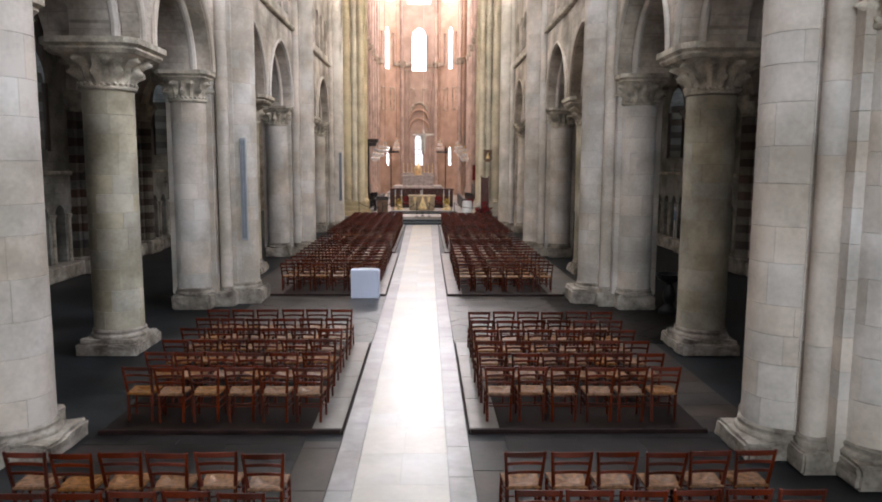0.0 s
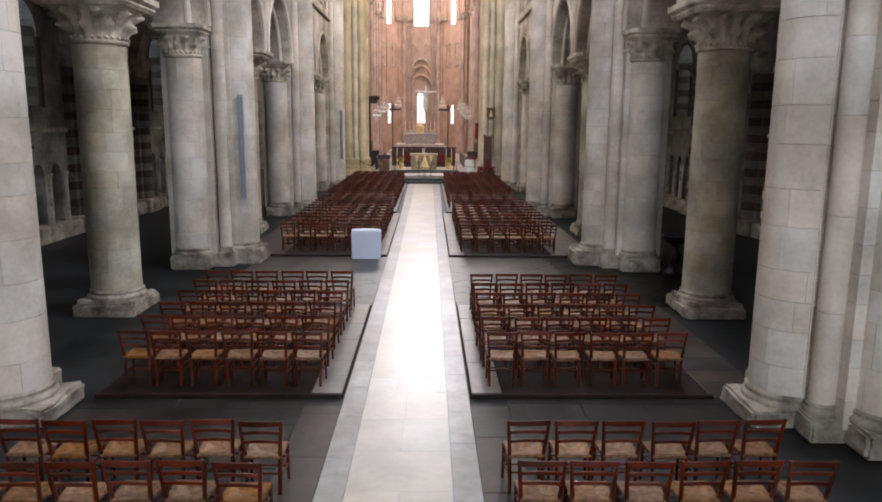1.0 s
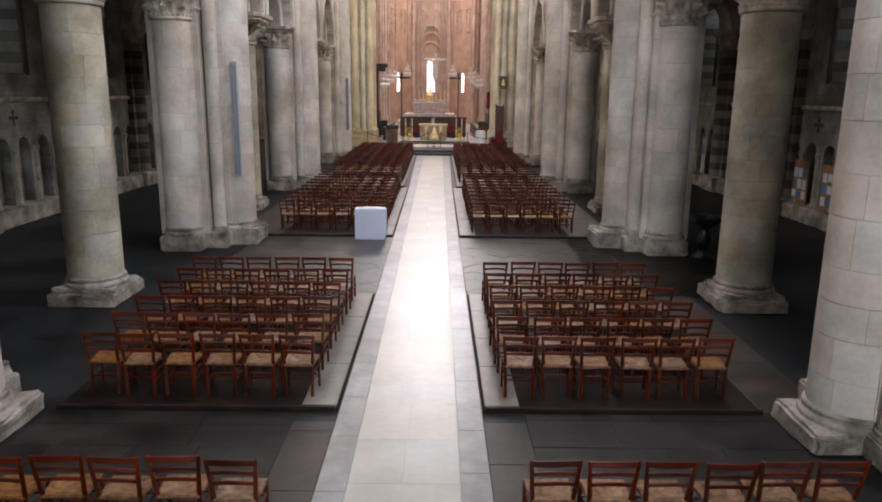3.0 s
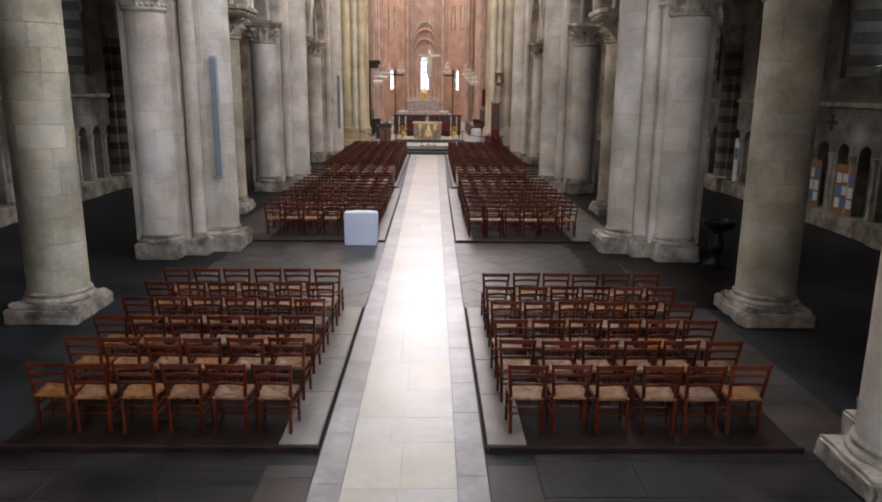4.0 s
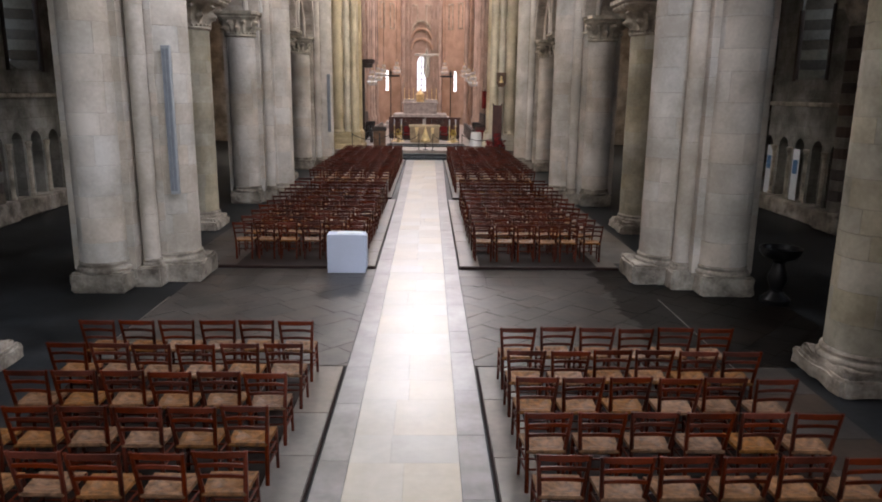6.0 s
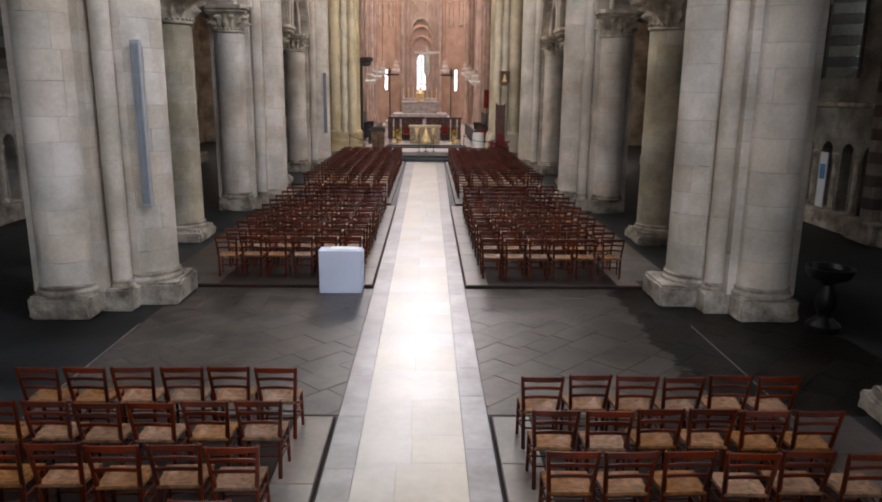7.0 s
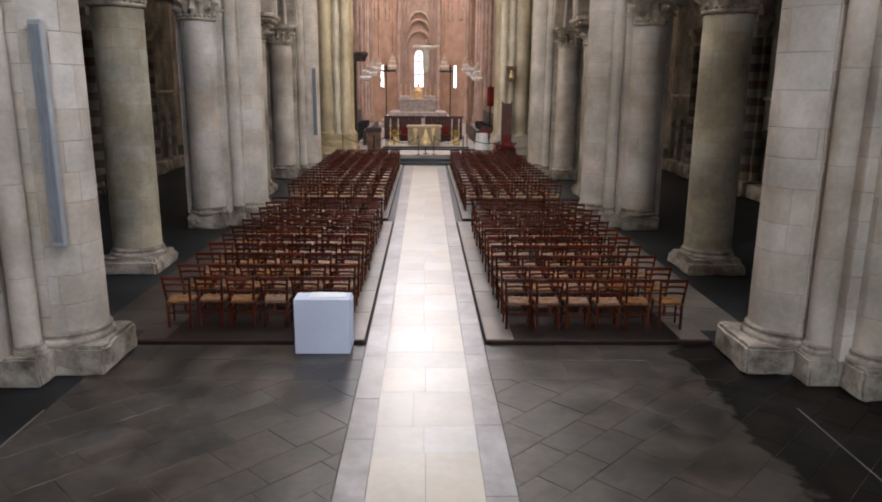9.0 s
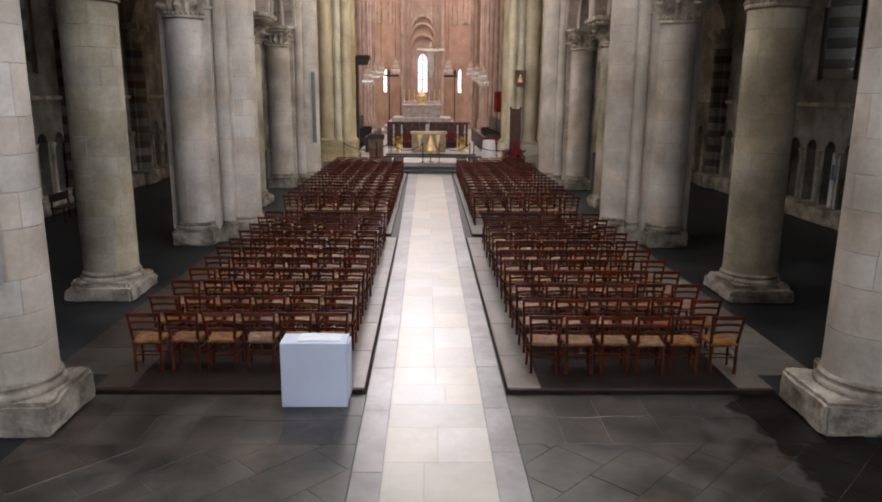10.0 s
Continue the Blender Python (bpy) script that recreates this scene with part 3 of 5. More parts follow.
def worn_box(bm, x0, x1, y0, y1, z0, z1, bev, seed):
    b2 = bmesh.new()
    box(b2, x0, x1, y0, y1, z0, z1)
    bmesh.ops.subdivide_edges(b2, edges=b2.edges, cuts=8, use_grid_fill=True)
    bmesh.ops.bevel(b2, geom=[e for e in b2.edges if len(e.link_faces) == 2 and e.calc_face_angle(0) > 0.5], offset=bev, segments=2, affect='EDGES')
    for v in b2.verts:
        if v.co.z > z0 + 0.02:
            at = v.co + Vector((seed * 1.7, seed, 0))
            v.co += noise.noise_vector(at * 3.1) * bev * 0.8 + noise.noise_vector(at * 9.0) * bev * 0.45
    t = bpy.data.meshes.new("tmp")
    b2.to_mesh(t)
    b2.free()
    bm.from_mesh(t)
    bpy.data.meshes.remove(t)
    return bm


def sector_mesh(name, r, h, ang, gap=0.0025, seg=8, stone=None):
    """One curved facing block of a round shaft, its joints slightly open."""
    bm = bmesh.new()
    rows = []
    g = gap / r
    a0, a1 = g, ang - g
    for rr, z in ((r - 0.10, gap), (r - 0.004, gap), (r, gap + 0.004), (r, h - gap - 0.004), (r - 0.004, h - gap), (r - 0.10, h - gap)):
        rows.append([bm.verts.new((rr * math.cos(a), rr * math.sin(a), z)) for a in (a0 + (a1 - a0) * k / seg for k in range(seg + 1))])
    for p, q in zip(rows, rows[1:]):
        for k in range(seg):
            bm.faces.new((p[k], p[k + 1], q[k + 1], q[k]))
    for k in (0, seg):
        bm.faces.new([row[k] for row in rows])
    return finish(bm, name, stone or M_STONE)


def drum_mesh(name, r, h, seg=28, gap=0.0025):
    return finish(lathe(bmesh.new(), [(r - 0.014, gap), (r - 0.004, gap), (r, gap + 0.004), (r, h - gap - 0.004), (r - 0.004, h - gap), (r - 0.014, h - gap)], seg), name, M_STONE)


def block_mesh(name, hx, hy, h, gap=0.0025):
    return finish(box(bmesh.new(), -hx, hx, -hy, hy, gap, h - gap, 0.005), name, M_STONE, False)


rng = random.Random(4)
HEIGHTS = (0.33, 0.38, 0.44)
COL_R = 0.495
SECTOR = {(h, n): sector_mesh("stone_block", COL_R, h, 2 * math.pi / n, stone=M_COLSTONE) for h in HEIGHTS for n in (4, 5)}
CAP_COL = capital_mesh("capital", COL_R, 0.84, 5.45, 6.02)
ABA_COL = abacus_mesh("abacus", 0.95, 6.02, 6.3)
BASE_COL = base_mesh("base_moulding", COL_R * 1.01, 0.31, 0.50)


def courses(z0, z1, hs, r):
    z, out = z0, []
    while z < z1 - 0.02:
        h = r.choice(hs)
        if z1 - z - h < min(hs) * 0.6:
            h = z1 - z
        out.append((z, h))
        z += h
    return out


for s in (-1, 1):
    for y in COL_Y:
        col = thing("column", "round pale limestone column with a carved leaf capital", "column", "nave columns", pose(s * COL_X, y, 0), "structure")
        bm = worn_box(bmesh.new(), -0.62, 0.62, -0.68, 0.68, 0, 0.24, 0.045, y)
        worn_box(bm, -0.56, 0.56, -0.60, 0.60, 0.22, 0.33, 0.05, y + 9)
        part("plinth", bm, M_PLINTH, col, "chipped grey stone plinth")
        placed("base_moulding", BASE_COL, col)
        bm = lathe(bmesh.new(), [(COL_R - 0.016, 0.45), (COL_R - 0.016, 5.42)], 32)
        part("mortar_core", bm, M_JOINT, col, "", True)
        k = 0
        for z, h in courses(0.50, 5.35, HEIGHTS, rng):
            n = rng.choice((4, 5))
            tw = rng.random() * 6
            hh = min(HEIGHTS, key=lambda q: abs(q - h))
            for i in range(n):
                placed("stone_block", SECTOR[hh, n], col, "", Matrix.Translation((0, 0, z)) @ Matrix.Rotation(tw + i * 2 * math.pi / n, 4, 'Z') @ Matrix.Diagonal((1, 1, h / hh, 1)))
            k += 1
        placed("capital", CAP_COL, col, "weathered carved foliage capital")
        placed("abacus", ABA_COL, col)

R_NAVE, R_ARC, R_NOOK = 0.50, 0.46, 0.165
DRUM = {(r, h): sector_mesh("stone_block", r, h, math.pi * 2 / 3, seg=12) for r in (R_NAVE, R_ARC) for h in (0.40, 0.48, 0.56)}
NOOK = {h: drum_mesh("shaft_drum", R_NOOK, h, 16, 0.003) for h in (0.9, 1.2)}
ARM = {(hx, hy, h): block_mesh("core_block", hx, hy, h) for hx, hy in ((0.74, 0.52), (0.60, 1.0)) for h in (0.36, 0.44)}
CAP_ARC = capital_mesh("capital", R_ARC, 0.6, 5.6, 6.05, 16)
ABA_ARC = abacus_mesh("abacus", 0.68, 6.05, 6.3)
BASE_NAVE, BASE_ARC, BASE_NOOK = (base_mesh("base_moulding", r, 0.40, h) for r, h in ((R_NAVE, 0.60), (R_ARC, 0.59), (R_NOOK, 0.55)))


def pier(s, y, fine_top, dx):
    dz, inset = (-0.17, 0.10) if y == 9.2 else (0.0, 0.0)
    nx, ax, kx = 4.95 + dx, 5.69 + dx * 0.8, 5.22 + dx * 0.4
    p = thing("compound_pier", "tall pale limestone compound pier with clustered shafts", "pier", "nave piers", pose(0, y, 0), "structure")
    top = 16.8
    # plinths
    bm = worn_box(bmesh.new(), s * (4.30 + dx * 0.5 + inset), s * 5.9, -0.57 + inset * 0.4, 0.57 - inset * 0.4, 0, 0.42 + dz, 0.045, y)
    worn_box(bm, s * 5.5, s * 6.54, -1.44, 1.44, 0, 0.41 + dz * 0.5, 0.045, y + 3)
    for q in (-1, 1):
        worn_box(bm, s * (kx - 0.25), s * 5.6, min(q * 0.5, q * 0.96), max(q * 0.5, q * 0.96), 0, 0.405 + dz * 0.5, 0.03, y + 5 + q)
    part("plinth", bm, M_PLINTH, p, "chipped grey stone plinth")
    placed("base_moulding", BASE_NAVE, p, "", pose(s * nx, 0, dz))
    for q in (-1, 1):
        placed("base_moulding", BASE_ARC, p, "", pose(s * 6.03, q * 0.95, dz * 0.5))
        placed("base_moulding", BASE_NOOK, p, "", pose(s * kx, q * 0.68, dz * 0.5))
    # mortar cores, slightly inside the facing
    bm = bmesh.new()
    box(bm, s * (nx + 0.02), s * 6.4, -0.505, 0.505, 0.2, top)
    box(bm, s * 5.45, s * 6.62, -0.985, 0.985, 0.2, 6.3)
    box(bm, s * 5.45, s * 6.62, -0.985, 0.985, 6.3, top)
    lathe(bm, [(R_NAVE - 0.015, 0.3), (R_NAVE - 0.015, top)], 28, s * nx, 0)
    for q in (-1, 1):
        lathe(bm, [(R_ARC - 0.015, 0.3), (R_ARC - 0.015, 5.6)], 28, s * 6.03, q * 0.95)
        lathe(bm, [(R_NOOK - 0.01, 0.3), (R_NOOK - 0.01, top)], 16, s * kx, q * 0.68)
    part("mortar_core", bm, M_JOINT, p, "", True)

    def stack(name, table, key, x, yy, z0, z1, hs):
        for z, h in courses(z0, z1, hs, rng):
            hh = min(hs, key=lambda v: abs(v - h))
            turn = rng.random() * 6 if name != "core_block" else 0
            for q in range(3 if name == "stone_block" else 1):
                placed(name, table[key(hh)], p, "", Matrix.Translation((x, yy, z)) @ Matrix.Rotation(turn + q * math.pi * 2 / 3, 4, 'Z') @ Matrix.Diagonal((1, 1, h / hh, 1)))

    def plain(r, x, yy, z0, z1, name="upper_shaft"):
        part(name, lathe(bmesh.new(), [(r, z0), (r, z1)], 24), M_STONE, p, "", True, pose(x, yy, 0))

    stack("stone_block", DRUM, lambda h: (R_NAVE, h), s * nx, 0, 0.58 + dz, fine_top, (0.40, 0.48, 0.56))
    plain(R_NAVE, s * nx, 0, fine_top, top)
    stack("stone_block", DRUM, lambda h: (R_ARC, h), s * 6.03, -0.95, 0.57 + dz * 0.5, 5.5, (0.40, 0.48, 0.56))
    plain(R_ARC, s * 6.03, 0.95, 0.57 + dz * 0.5, 5.5, "rear_shaft")
    for q in (-1, 1):
        if q < 0:
            stack("shaft_drum", NOOK, lambda h: h, s * kx, q * 0.68, 0.53 + dz * 0.5, fine_top, (0.9, 1.2))
            plain(R_NOOK, s * kx, q * 0.68, fine_top, top)
        else:
            plain(R_NOOK, s * kx, q * 0.68, 0.53 + dz * 0.5, top)
        placed("capital", CAP_ARC, p, "weathered carved foliage capital", pose(s * 6.03, q * 0.95, 0))
        placed("abacus", ABA_ARC, p, "", pose(s * 6.03, q * 0.95, 0))
    stack("core_block", ARM, lambda h: (0.74, 0.52, h), s * ax, 0, 0.38 + dz, fine_top, (0.36, 0.44))
    stack("core_block", ARM, lambda h: (0.60, 1.0, h), s * 6.035, 0, 0.38 + dz, fine_top, (0.36, 0.44))
    bm = bmesh.new()
    box(bm, s * nx, s * 6.43, -0.52, 0.52, fine_top, top)
    box(bm, s * 5.435, s * 6.635, -1.0, 1.0, fine_top, top)
    part("upper_core", bm, M_WALL, p)
    return p


for s in (-1, 1):
    for y in PIER_Y:
        pier(s, y, {9.2: 8.0, 20.0: 10.0, 31.1: 10.0}.get(y, 1.6), {(-1, 9.2): 0.36, (1, 9.2): 0.28, (-1, 20.0): 0.05, (1, 20.0): 0.24}.get((s, y), 0.15))

# ---- crossing and choir ----
SANCT = 0.5
bm = bmesh.new()
box(bm, -1.25, 1.25, 46.25, 46.6, 0, 0.17, 0.01)
st = thing("sanctuary_steps", "two dark stone steps up to the sanctuary", "steps", kind="structure")
part("step", bm, M_BLACKSTONE, st)
bm = bmesh.new()
box(bm, -1.25, 1.25, 46.55, 46.95, 0, 0.34, 0.01)
part("step", bm, M_BLACKSTONE, st)
bm = bmesh.new()
box(bm, -5.2, 5.2, 46.9, 84.5, 0, SANCT, 0.02)
tagged(done(bm, "sanctuary_floor", M_SANCT), "pale stone sanctuary floor raised above the nave", "floor", kind="structure")
for x0, x1 in ((-5.0, -1.25), (1.25, 5.0)):
    bm = bmesh.new()
    box(bm, x0, x1, 46.8, 46.92, 0, SANCT + 0.02, 0.01)
    tagged(done(bm, "sanctuary_kerb", M_STRIP), "pale stone kerb at the front of the sanctuary", "kerb", kind="structure")

for s in (-1, 1):
    cp = thing("crossing_pier", "massive clustered crossing pier of pale stone, tinted yellow for warm light", "pier", "crossing piers", pose(s * 5.05 - 0.05, 48.9, 0), "structure")
    bm = worn_box(bmesh.new(), -1.45, 1.45, -1.42, 1.42, 0, 0.8, 0.06, s)
    worn_box(bm, -1.36, 1.36, -1.36, 1.36, 0.75, 1.45, 0.1, s + 4)
    part("plinth", bm, M_YSTONE, cp)
    bm = box(bmesh.new(), -1.0, 1.0, -1.0, 1.0, 1.4, 22)
    part("core", bm, M_WALLYEL, cp)
    for px, py, r in ((-s * 1.0, 0, 0.34), (0, -1.0, 0.34), (-s * 1.02, -0.55, 0.17), (-s * 1.02, 0.55, 0.17), (-s * 0.55, -1.02, 0.17), (s * 0.55, -1.02, 0.17), (-s * 0.98, -0.98, 0.2), (s * 0.98, -0.98, 0.2), (0, 1.0, 0.34)):
        part("shaft", lathe(bmesh.new(), [(r * 1.25, 1.4), (r * 1.3, 1.5), (r, 1.62), (r, 22)], 18), M_YSTONE, cp, "", True, pose(px, py, 0))
    # choir walls, with tall shafts between the bays
    bm = bmesh.new()
    to = lambda u, v, w, s=s: (s * w - 0.3 - 0.0 * u, u, v)
    for c, a, b in ((53.5, 50.0, 57.0), (61.0, 57.0, 65.0), (69.0, 65.0, 73.0), (77.0, 73.0, 80.5)):
        arch_panel(bm, to, a, b, 0, 21, 5.3, 6.3, c, 1.4, 13.4, 2.2, 9.0, 7)
        arch_panel(bm, to, a, b, 21, 34, 5.3, 6.3, c, 1.7, 28.5, 2.4, 21.6, 7)
    tagged(done(bm, "choir_wall_" + SIDES[s], M_CHOIRX), "rose-tinted stone choir wall with tall openings", "wall", kind="structure")
    for y in (52.5, 57.0, 61, 65.0, 69, 73.0, 76.5, 80.0):
        cs = thing("choir_shaft", "slender full-height stone choir shaft", "shaft", "choir shafts", pose(s * 5.2 - 0.3, y, 0), "structure")
        part("shaft", lathe(bmesh.new(), [(0.34, SANCT), (0.34, 1.3), (0.2, 1.5), (0.2, 33.9)], 14), M_CHOIRSHAFT, cs, "", True)
        part("side_shaft", lathe(bmesh.new(), [(0.2, SANCT), (0.2, 1.3), (0.11, 1.4), (0.11, 33.9)], 10), M_CHOIRSHAFT, cs, "", True, pose(0.02 * s, 0.34, 0))
        part("capital", lathe(bmesh.new(), [(0.2, 15.3), (0.26, 15.4), (0.42, 15.8), (0.42, 16.0)], 14), M_CARVED, cs, "", True)
    bm = bmesh.new()
    box(bm, s * 16.2, s * 16.8, 46, 60.5, 0, 22)
    box(bm, s * 6.0, s * 16.2, 60.2, 60.6, 0, 22)
    box(bm, s * 6.4, s * 16.2, 45.6, 46.0, 9.3, 22)
    box(bm, s * 13.2, s * 16.2, 45.6, 46.0, 0, 9.3)
    tagged(done(bm, "transept_wall_" + SIDES[s], M_WALLY), "plain pale stone transept wall", "wall", kind="structure")

# apse: three facets with tall windows
APSE_X = -0.62
facets = ((APSE_X, 84.0, 0, 4.0), (APSE_X - 3.55, 82.2, 50, 4.0), (APSE_X + 3.55, 82.2, -50, 4.0))
for i, (ax, ay, turn, wd) in enumerate(facets):
    mt = pose(ax, ay, 0, 0, 0, turn)
    to = lambda u, v, w, mt=mt: tuple(mt @ Vector((u, w, v)))
    bm = bmesh.new()
    h = wd / 2 + 0.3
    lw = 0.46 if i == 0 else 0.19
    arch_panel(bm, to, -h, h, 0, 11.2, 0, 0.9, 0, lw, 6.9 if i == 0 else 5.8, lw * 1.5, 3.9, 7)
    arch_panel(bm, to, -h, h, 11.2, 21.5, 0, 0.9, 0, 0.8 if i == 0 else 0.32, 18.6, 1.1, 14.8, 7)
    arch_panel(bm, to, -h, h, 21.5, 34.0, 0, 0.9, 0, 1.3, 29.5, 2.2, 22.3, 7)
    ap = tagged(done(bm, "apse_wall_" + "abc"[i], M_CHOIR if i == 0 else M_CHOIRLIT), "rose-tinted stone apse wall with tall windows", "wall", kind="structure")
    bm = bmesh.new()
    box(bm, -h, -0.9, -0.22, 0.1, 15.2, 15.6, 0.05)
    box(bm, 0.9, h, -0.22, 0.1, 15.2, 15.6, 0.05)
    o = part("string_course", bm, M_CARVED, ap)
    o.matrix_world = mt
    for u in (-0.95, 0.95):
        bm = bmesh.new()
        lathe(bm, [(0.11, 15.6), (0.11, 18.5), (0.2, 18.7), (0.2, 18.8)], 10, u, -0.05)
        o = part("window_shaft", bm, M_CHOIRSHAFT, ap, "", True)
        o.matrix_world = mt
    for z0, z1, wide in ((10.3, 12.6, 0.36),):
        for u in (-0.75, 0.75):
            bm = bmesh.new()
            for a in (-0.3, 0.3):
                box(bm, u + a - 0.05, u + a + 0.05, -0.08, 0.05, z0, z1, 0.02)
            box(bm, u - 0.36, u + 0.36, -0.1, 0.05, z1, z1 + 0.16, 0.02)
            box(bm, u - 0.36, u + 0.36, -0.12, 0.05, z0 - 0.14, z0, 0.02)
            o = part("niche_frame", bm, M_CARVED, ap)
            o.matrix_world = mt
    win = thing("apse_window", "tall bright daylit apse window", "window", "apse windows", mt, "structure")
    for z0, z1, hw in ((3.85, 7.7, lw + 0.02), (14.7, 19.9, 0.84 if i == 0 else 0.36), (22.2, 31.8, 1.35)):
        bm = bmesh.new()
        deep = 0.55 if i == 0 or z0 > 20 else 0.1
        box(bm, -hw, hw, deep, deep + 0.05, z0, z1)
        part("pane", bm, M_LOWPANE if z0 < 5 and i == 0 else M_APSEPANE, win)
        for k in range(1, 6):
            zb = z0 + (z1 - z0) * k / 6
            part("saddle_bar", box(bmesh.new(), -hw, hw, deep - 0.05, deep - 0.01, zb - 0.03, zb + 0.03), M_LEAD, win)
        part("mullion", box(bmesh.new(), -0.035, 0.035, deep - 0.07, deep - 0.012, z0, z1), M_LEAD, win)
for ax, ay in ((-2.62, 83.8), (1.38, 83.8), (-5.2, 80.6), (4.0, 80.6)):
    cs = thing("apse_shaft", "slender full-height apse shaft with a capital", "shaft", "apse shafts", pose(ax, ay, 0), "structure")
    part("shaft", lathe(bmesh.new(), [(0.3, SANCT), (0.3, 1.5), (0.2, 1.7), (0.2, 33.9)], 14), M_CHOIRSHAFT, cs, "", True)
    part("capital", lathe(bmesh.new(), [(0.2, 15.0), (0.25, 15.1), (0.45, 15.6), (0.45, 15.8)], 14), M_CARVED, cs, "", True)
for ax in (-2.1, -1.72, 0.48, 0.86):
    ps = thing("apse_pilaster", "narrow rose stone pilaster strip beside the apse window", "pilaster", "apse pilasters", pose(ax, 83.97, 0), "structure")
    part("strip", box(bmesh.new(), -0.09, 0.09, -0.13, 0.02, SANCT, 14.6, 0.03), M_CHOIRSHAFT, ps)
    part("cap", box(bmesh.new(), -0.14, 0.14, -0.2, 0.02, 14.6, 14.95, 0.04), M_CARVED, ps)
bm = bmesh.new()
box(bm, -9, -6.5, 80, 80.6, 0, 34)
box(bm, 5.6, 9, 80, 80.6, 0, 34)
box(bm, -9, 9, 89.4, 90, 0, 34)
tagged(done(bm, "wall_east_end", M_CHOIR), "plain stone wall closing the choir", "wall", kind="structure")

# ---- chairs ----
def chair_parts(add):
    """Calls add(name, bmesh, material) for every part of one ladder-back straw chair; back legs on y = 0."""
    W, D, SH, H = 0.392, 0.335, 0.435, 0.86
    for sx in (-1, 1):
        bm = bmesh.new()
        rod(bm, (sx * W * 0.44, 0.0, 0), (sx * W * 0.46, 0.02, SH), 0.023, 6)
        rod(bm, (sx * W * 0.46, 0.02, SH), (sx * W * 0.55, -0.055, H), 0.023, 6, 0.018)
        add("back_post", bm, M_WOOD)
        bm = bmesh.new()
        rod(bm, (sx * W * 0.52, D, 0), (sx * W * 0.50, D - 0.01, SH + 0.01), 0.017, 6, 0.021)
        add("front_leg", bm, M_WOOD)
        bm = bmesh.new()
        rod(bm, (sx * W * 0.45, 0, 0.2), (sx * W * 0.51, D, 0.2), 0.011, 5)
        rod(bm, (sx * W * 0.45, 0, 0.31), (sx * W * 0.51, D, 0.31), 0.011, 5)
        add("side_stretcher", bm, M_WOOD)
    for yy, z, h in ((-0.052, 0.828, 0.024), (-0.034, 0.716, 0.017), (-0.014, 0.606, 0.016)):
        bm = bmesh.new()
        half = W * (0.46 + 0.07 * (z - SH) / (H - SH))
        rows = []
        for k in range(7):
            x = -half + 2 * half * k / 6
            c = -0.022 * (1 - (x / half) ** 2)
            lift = (0.010 if h > 0.018 else 0.020) * (1 - (x / half) ** 2)
            rows.append([bm.verts.new((x, yy + c + d, z + e + (lift if e > 0 or h < 0.018 else 0))) for d, e in ((-0.009, -h), (0.009, -h), (0.009, h), (-0.009, h))])
        for a, b in zip(rows, rows[1:]):
            for k in range(4):
                bm.faces.new((a[k], a[(k + 1) % 4], b[(k + 1) % 4], b[k]))
        bm.faces.new(rows[0]), bm.faces.new(rows[-1])
        add("back_slat", bm, M_WOOD)
    bm = bmesh.new()
    for z in (0.17, 0.28):
        rod(bm, (-W * 0.51, D, z), (W * 0.51, D, z), 0.011, 5)
    add("front_stretcher", bm, M_WOOD)
    bm = bmesh.new()
    rod(bm, (-W * 0.45, 0.01, 0.24), (W * 0.45, 0.01, 0.24), 0.011, 5)
    add("back_stretcher", bm, M_WOOD)
    # woven seat: four triangles of straw that dip to the middle, round edges
    bm = bmesh.new()
    o = [(-W * 0.47, 0.0), (W * 0.47, 0.0), (W * 0.53, D + 0.01), (-W * 0.53, D + 0.01)]
    rings = []
    for f, z in ((1.0, SH - 0.025), (1.04, SH - 0.008), (1.0, SH + 0.014), (0.72, SH + 0.014), (0.35, SH - 0.004), (0.06, SH - 0.010)):
        rings.append([bm.verts.new((x * f, (y - D / 2) * f + D / 2, z)) for x, y in o])
    for a, b in zip(rings, rings[1:]):
        for k in range(4):
            bm.faces.new((a[k], a[(k + 1) % 4], b[(k + 1) % 4], b[k]))
    bm.faces.new(rings[-1]), bm.faces.new(list(reversed(rings[0])))
    add("seat", bm, M_STRAW)


first = thing("church_chair", "red-brown wooden ladder-back chair with a woven straw seat", "chair", "rows of church chairs", pose(1.36, 7.05, 0))
chair_parts(lambda n, bm, m: part(n, bm, m, first, "woven straw seat" if n == "seat" else "", n not in ("seat", "back_slat")))
rnd = random.Random(11)


def chair_pose(x, y, z):
    return pose(x + rnd.uniform(-0.015, 0.015), y + rnd.uniform(-0.03, 0.03), z, 0, 0, rnd.uniform(-2.5, 2.5))


PLAT = 0.06
seats = []
for s, x0, pitch in ((1, 1.36, 0.505), (-1, -1.44, 0.505)):
    for r in range(3):                                    # rows nearest the west door
        for i in range(6):
            seats.append((x0 + s * i * pitch, 7.05 - r * 0.9, 0.0))
    for r in range(6):                                    # first platform
        for i in range(6):
            seats.append((x0 + s * i * pitch + (0.02 if s > 0 else -0.03), 10.05 + r * (0.81 if s > 0 else 0.85), PLAT))
    for r in range(11):                                   # second platform
        for i in range(6):
            seats.append((1.49 + 0.478 * i + (0.07 if i == 5 else 0) if s > 0 else x0 - i * pitch + 0.03, (21.18 if s > 0 else 21.3) + r * 0.835, PLAT))
far_seats = []
for s, x0, pitch in ((1, 1.45, 0.52), (-1, -1.45, 0.52)):
    for r in range(16):                                   # third platform
        for i in range(6):
            (seats if r < 5 else far_seats).append((x0 + s * i * pitch, 32.4 + r * 0.83, PLAT))
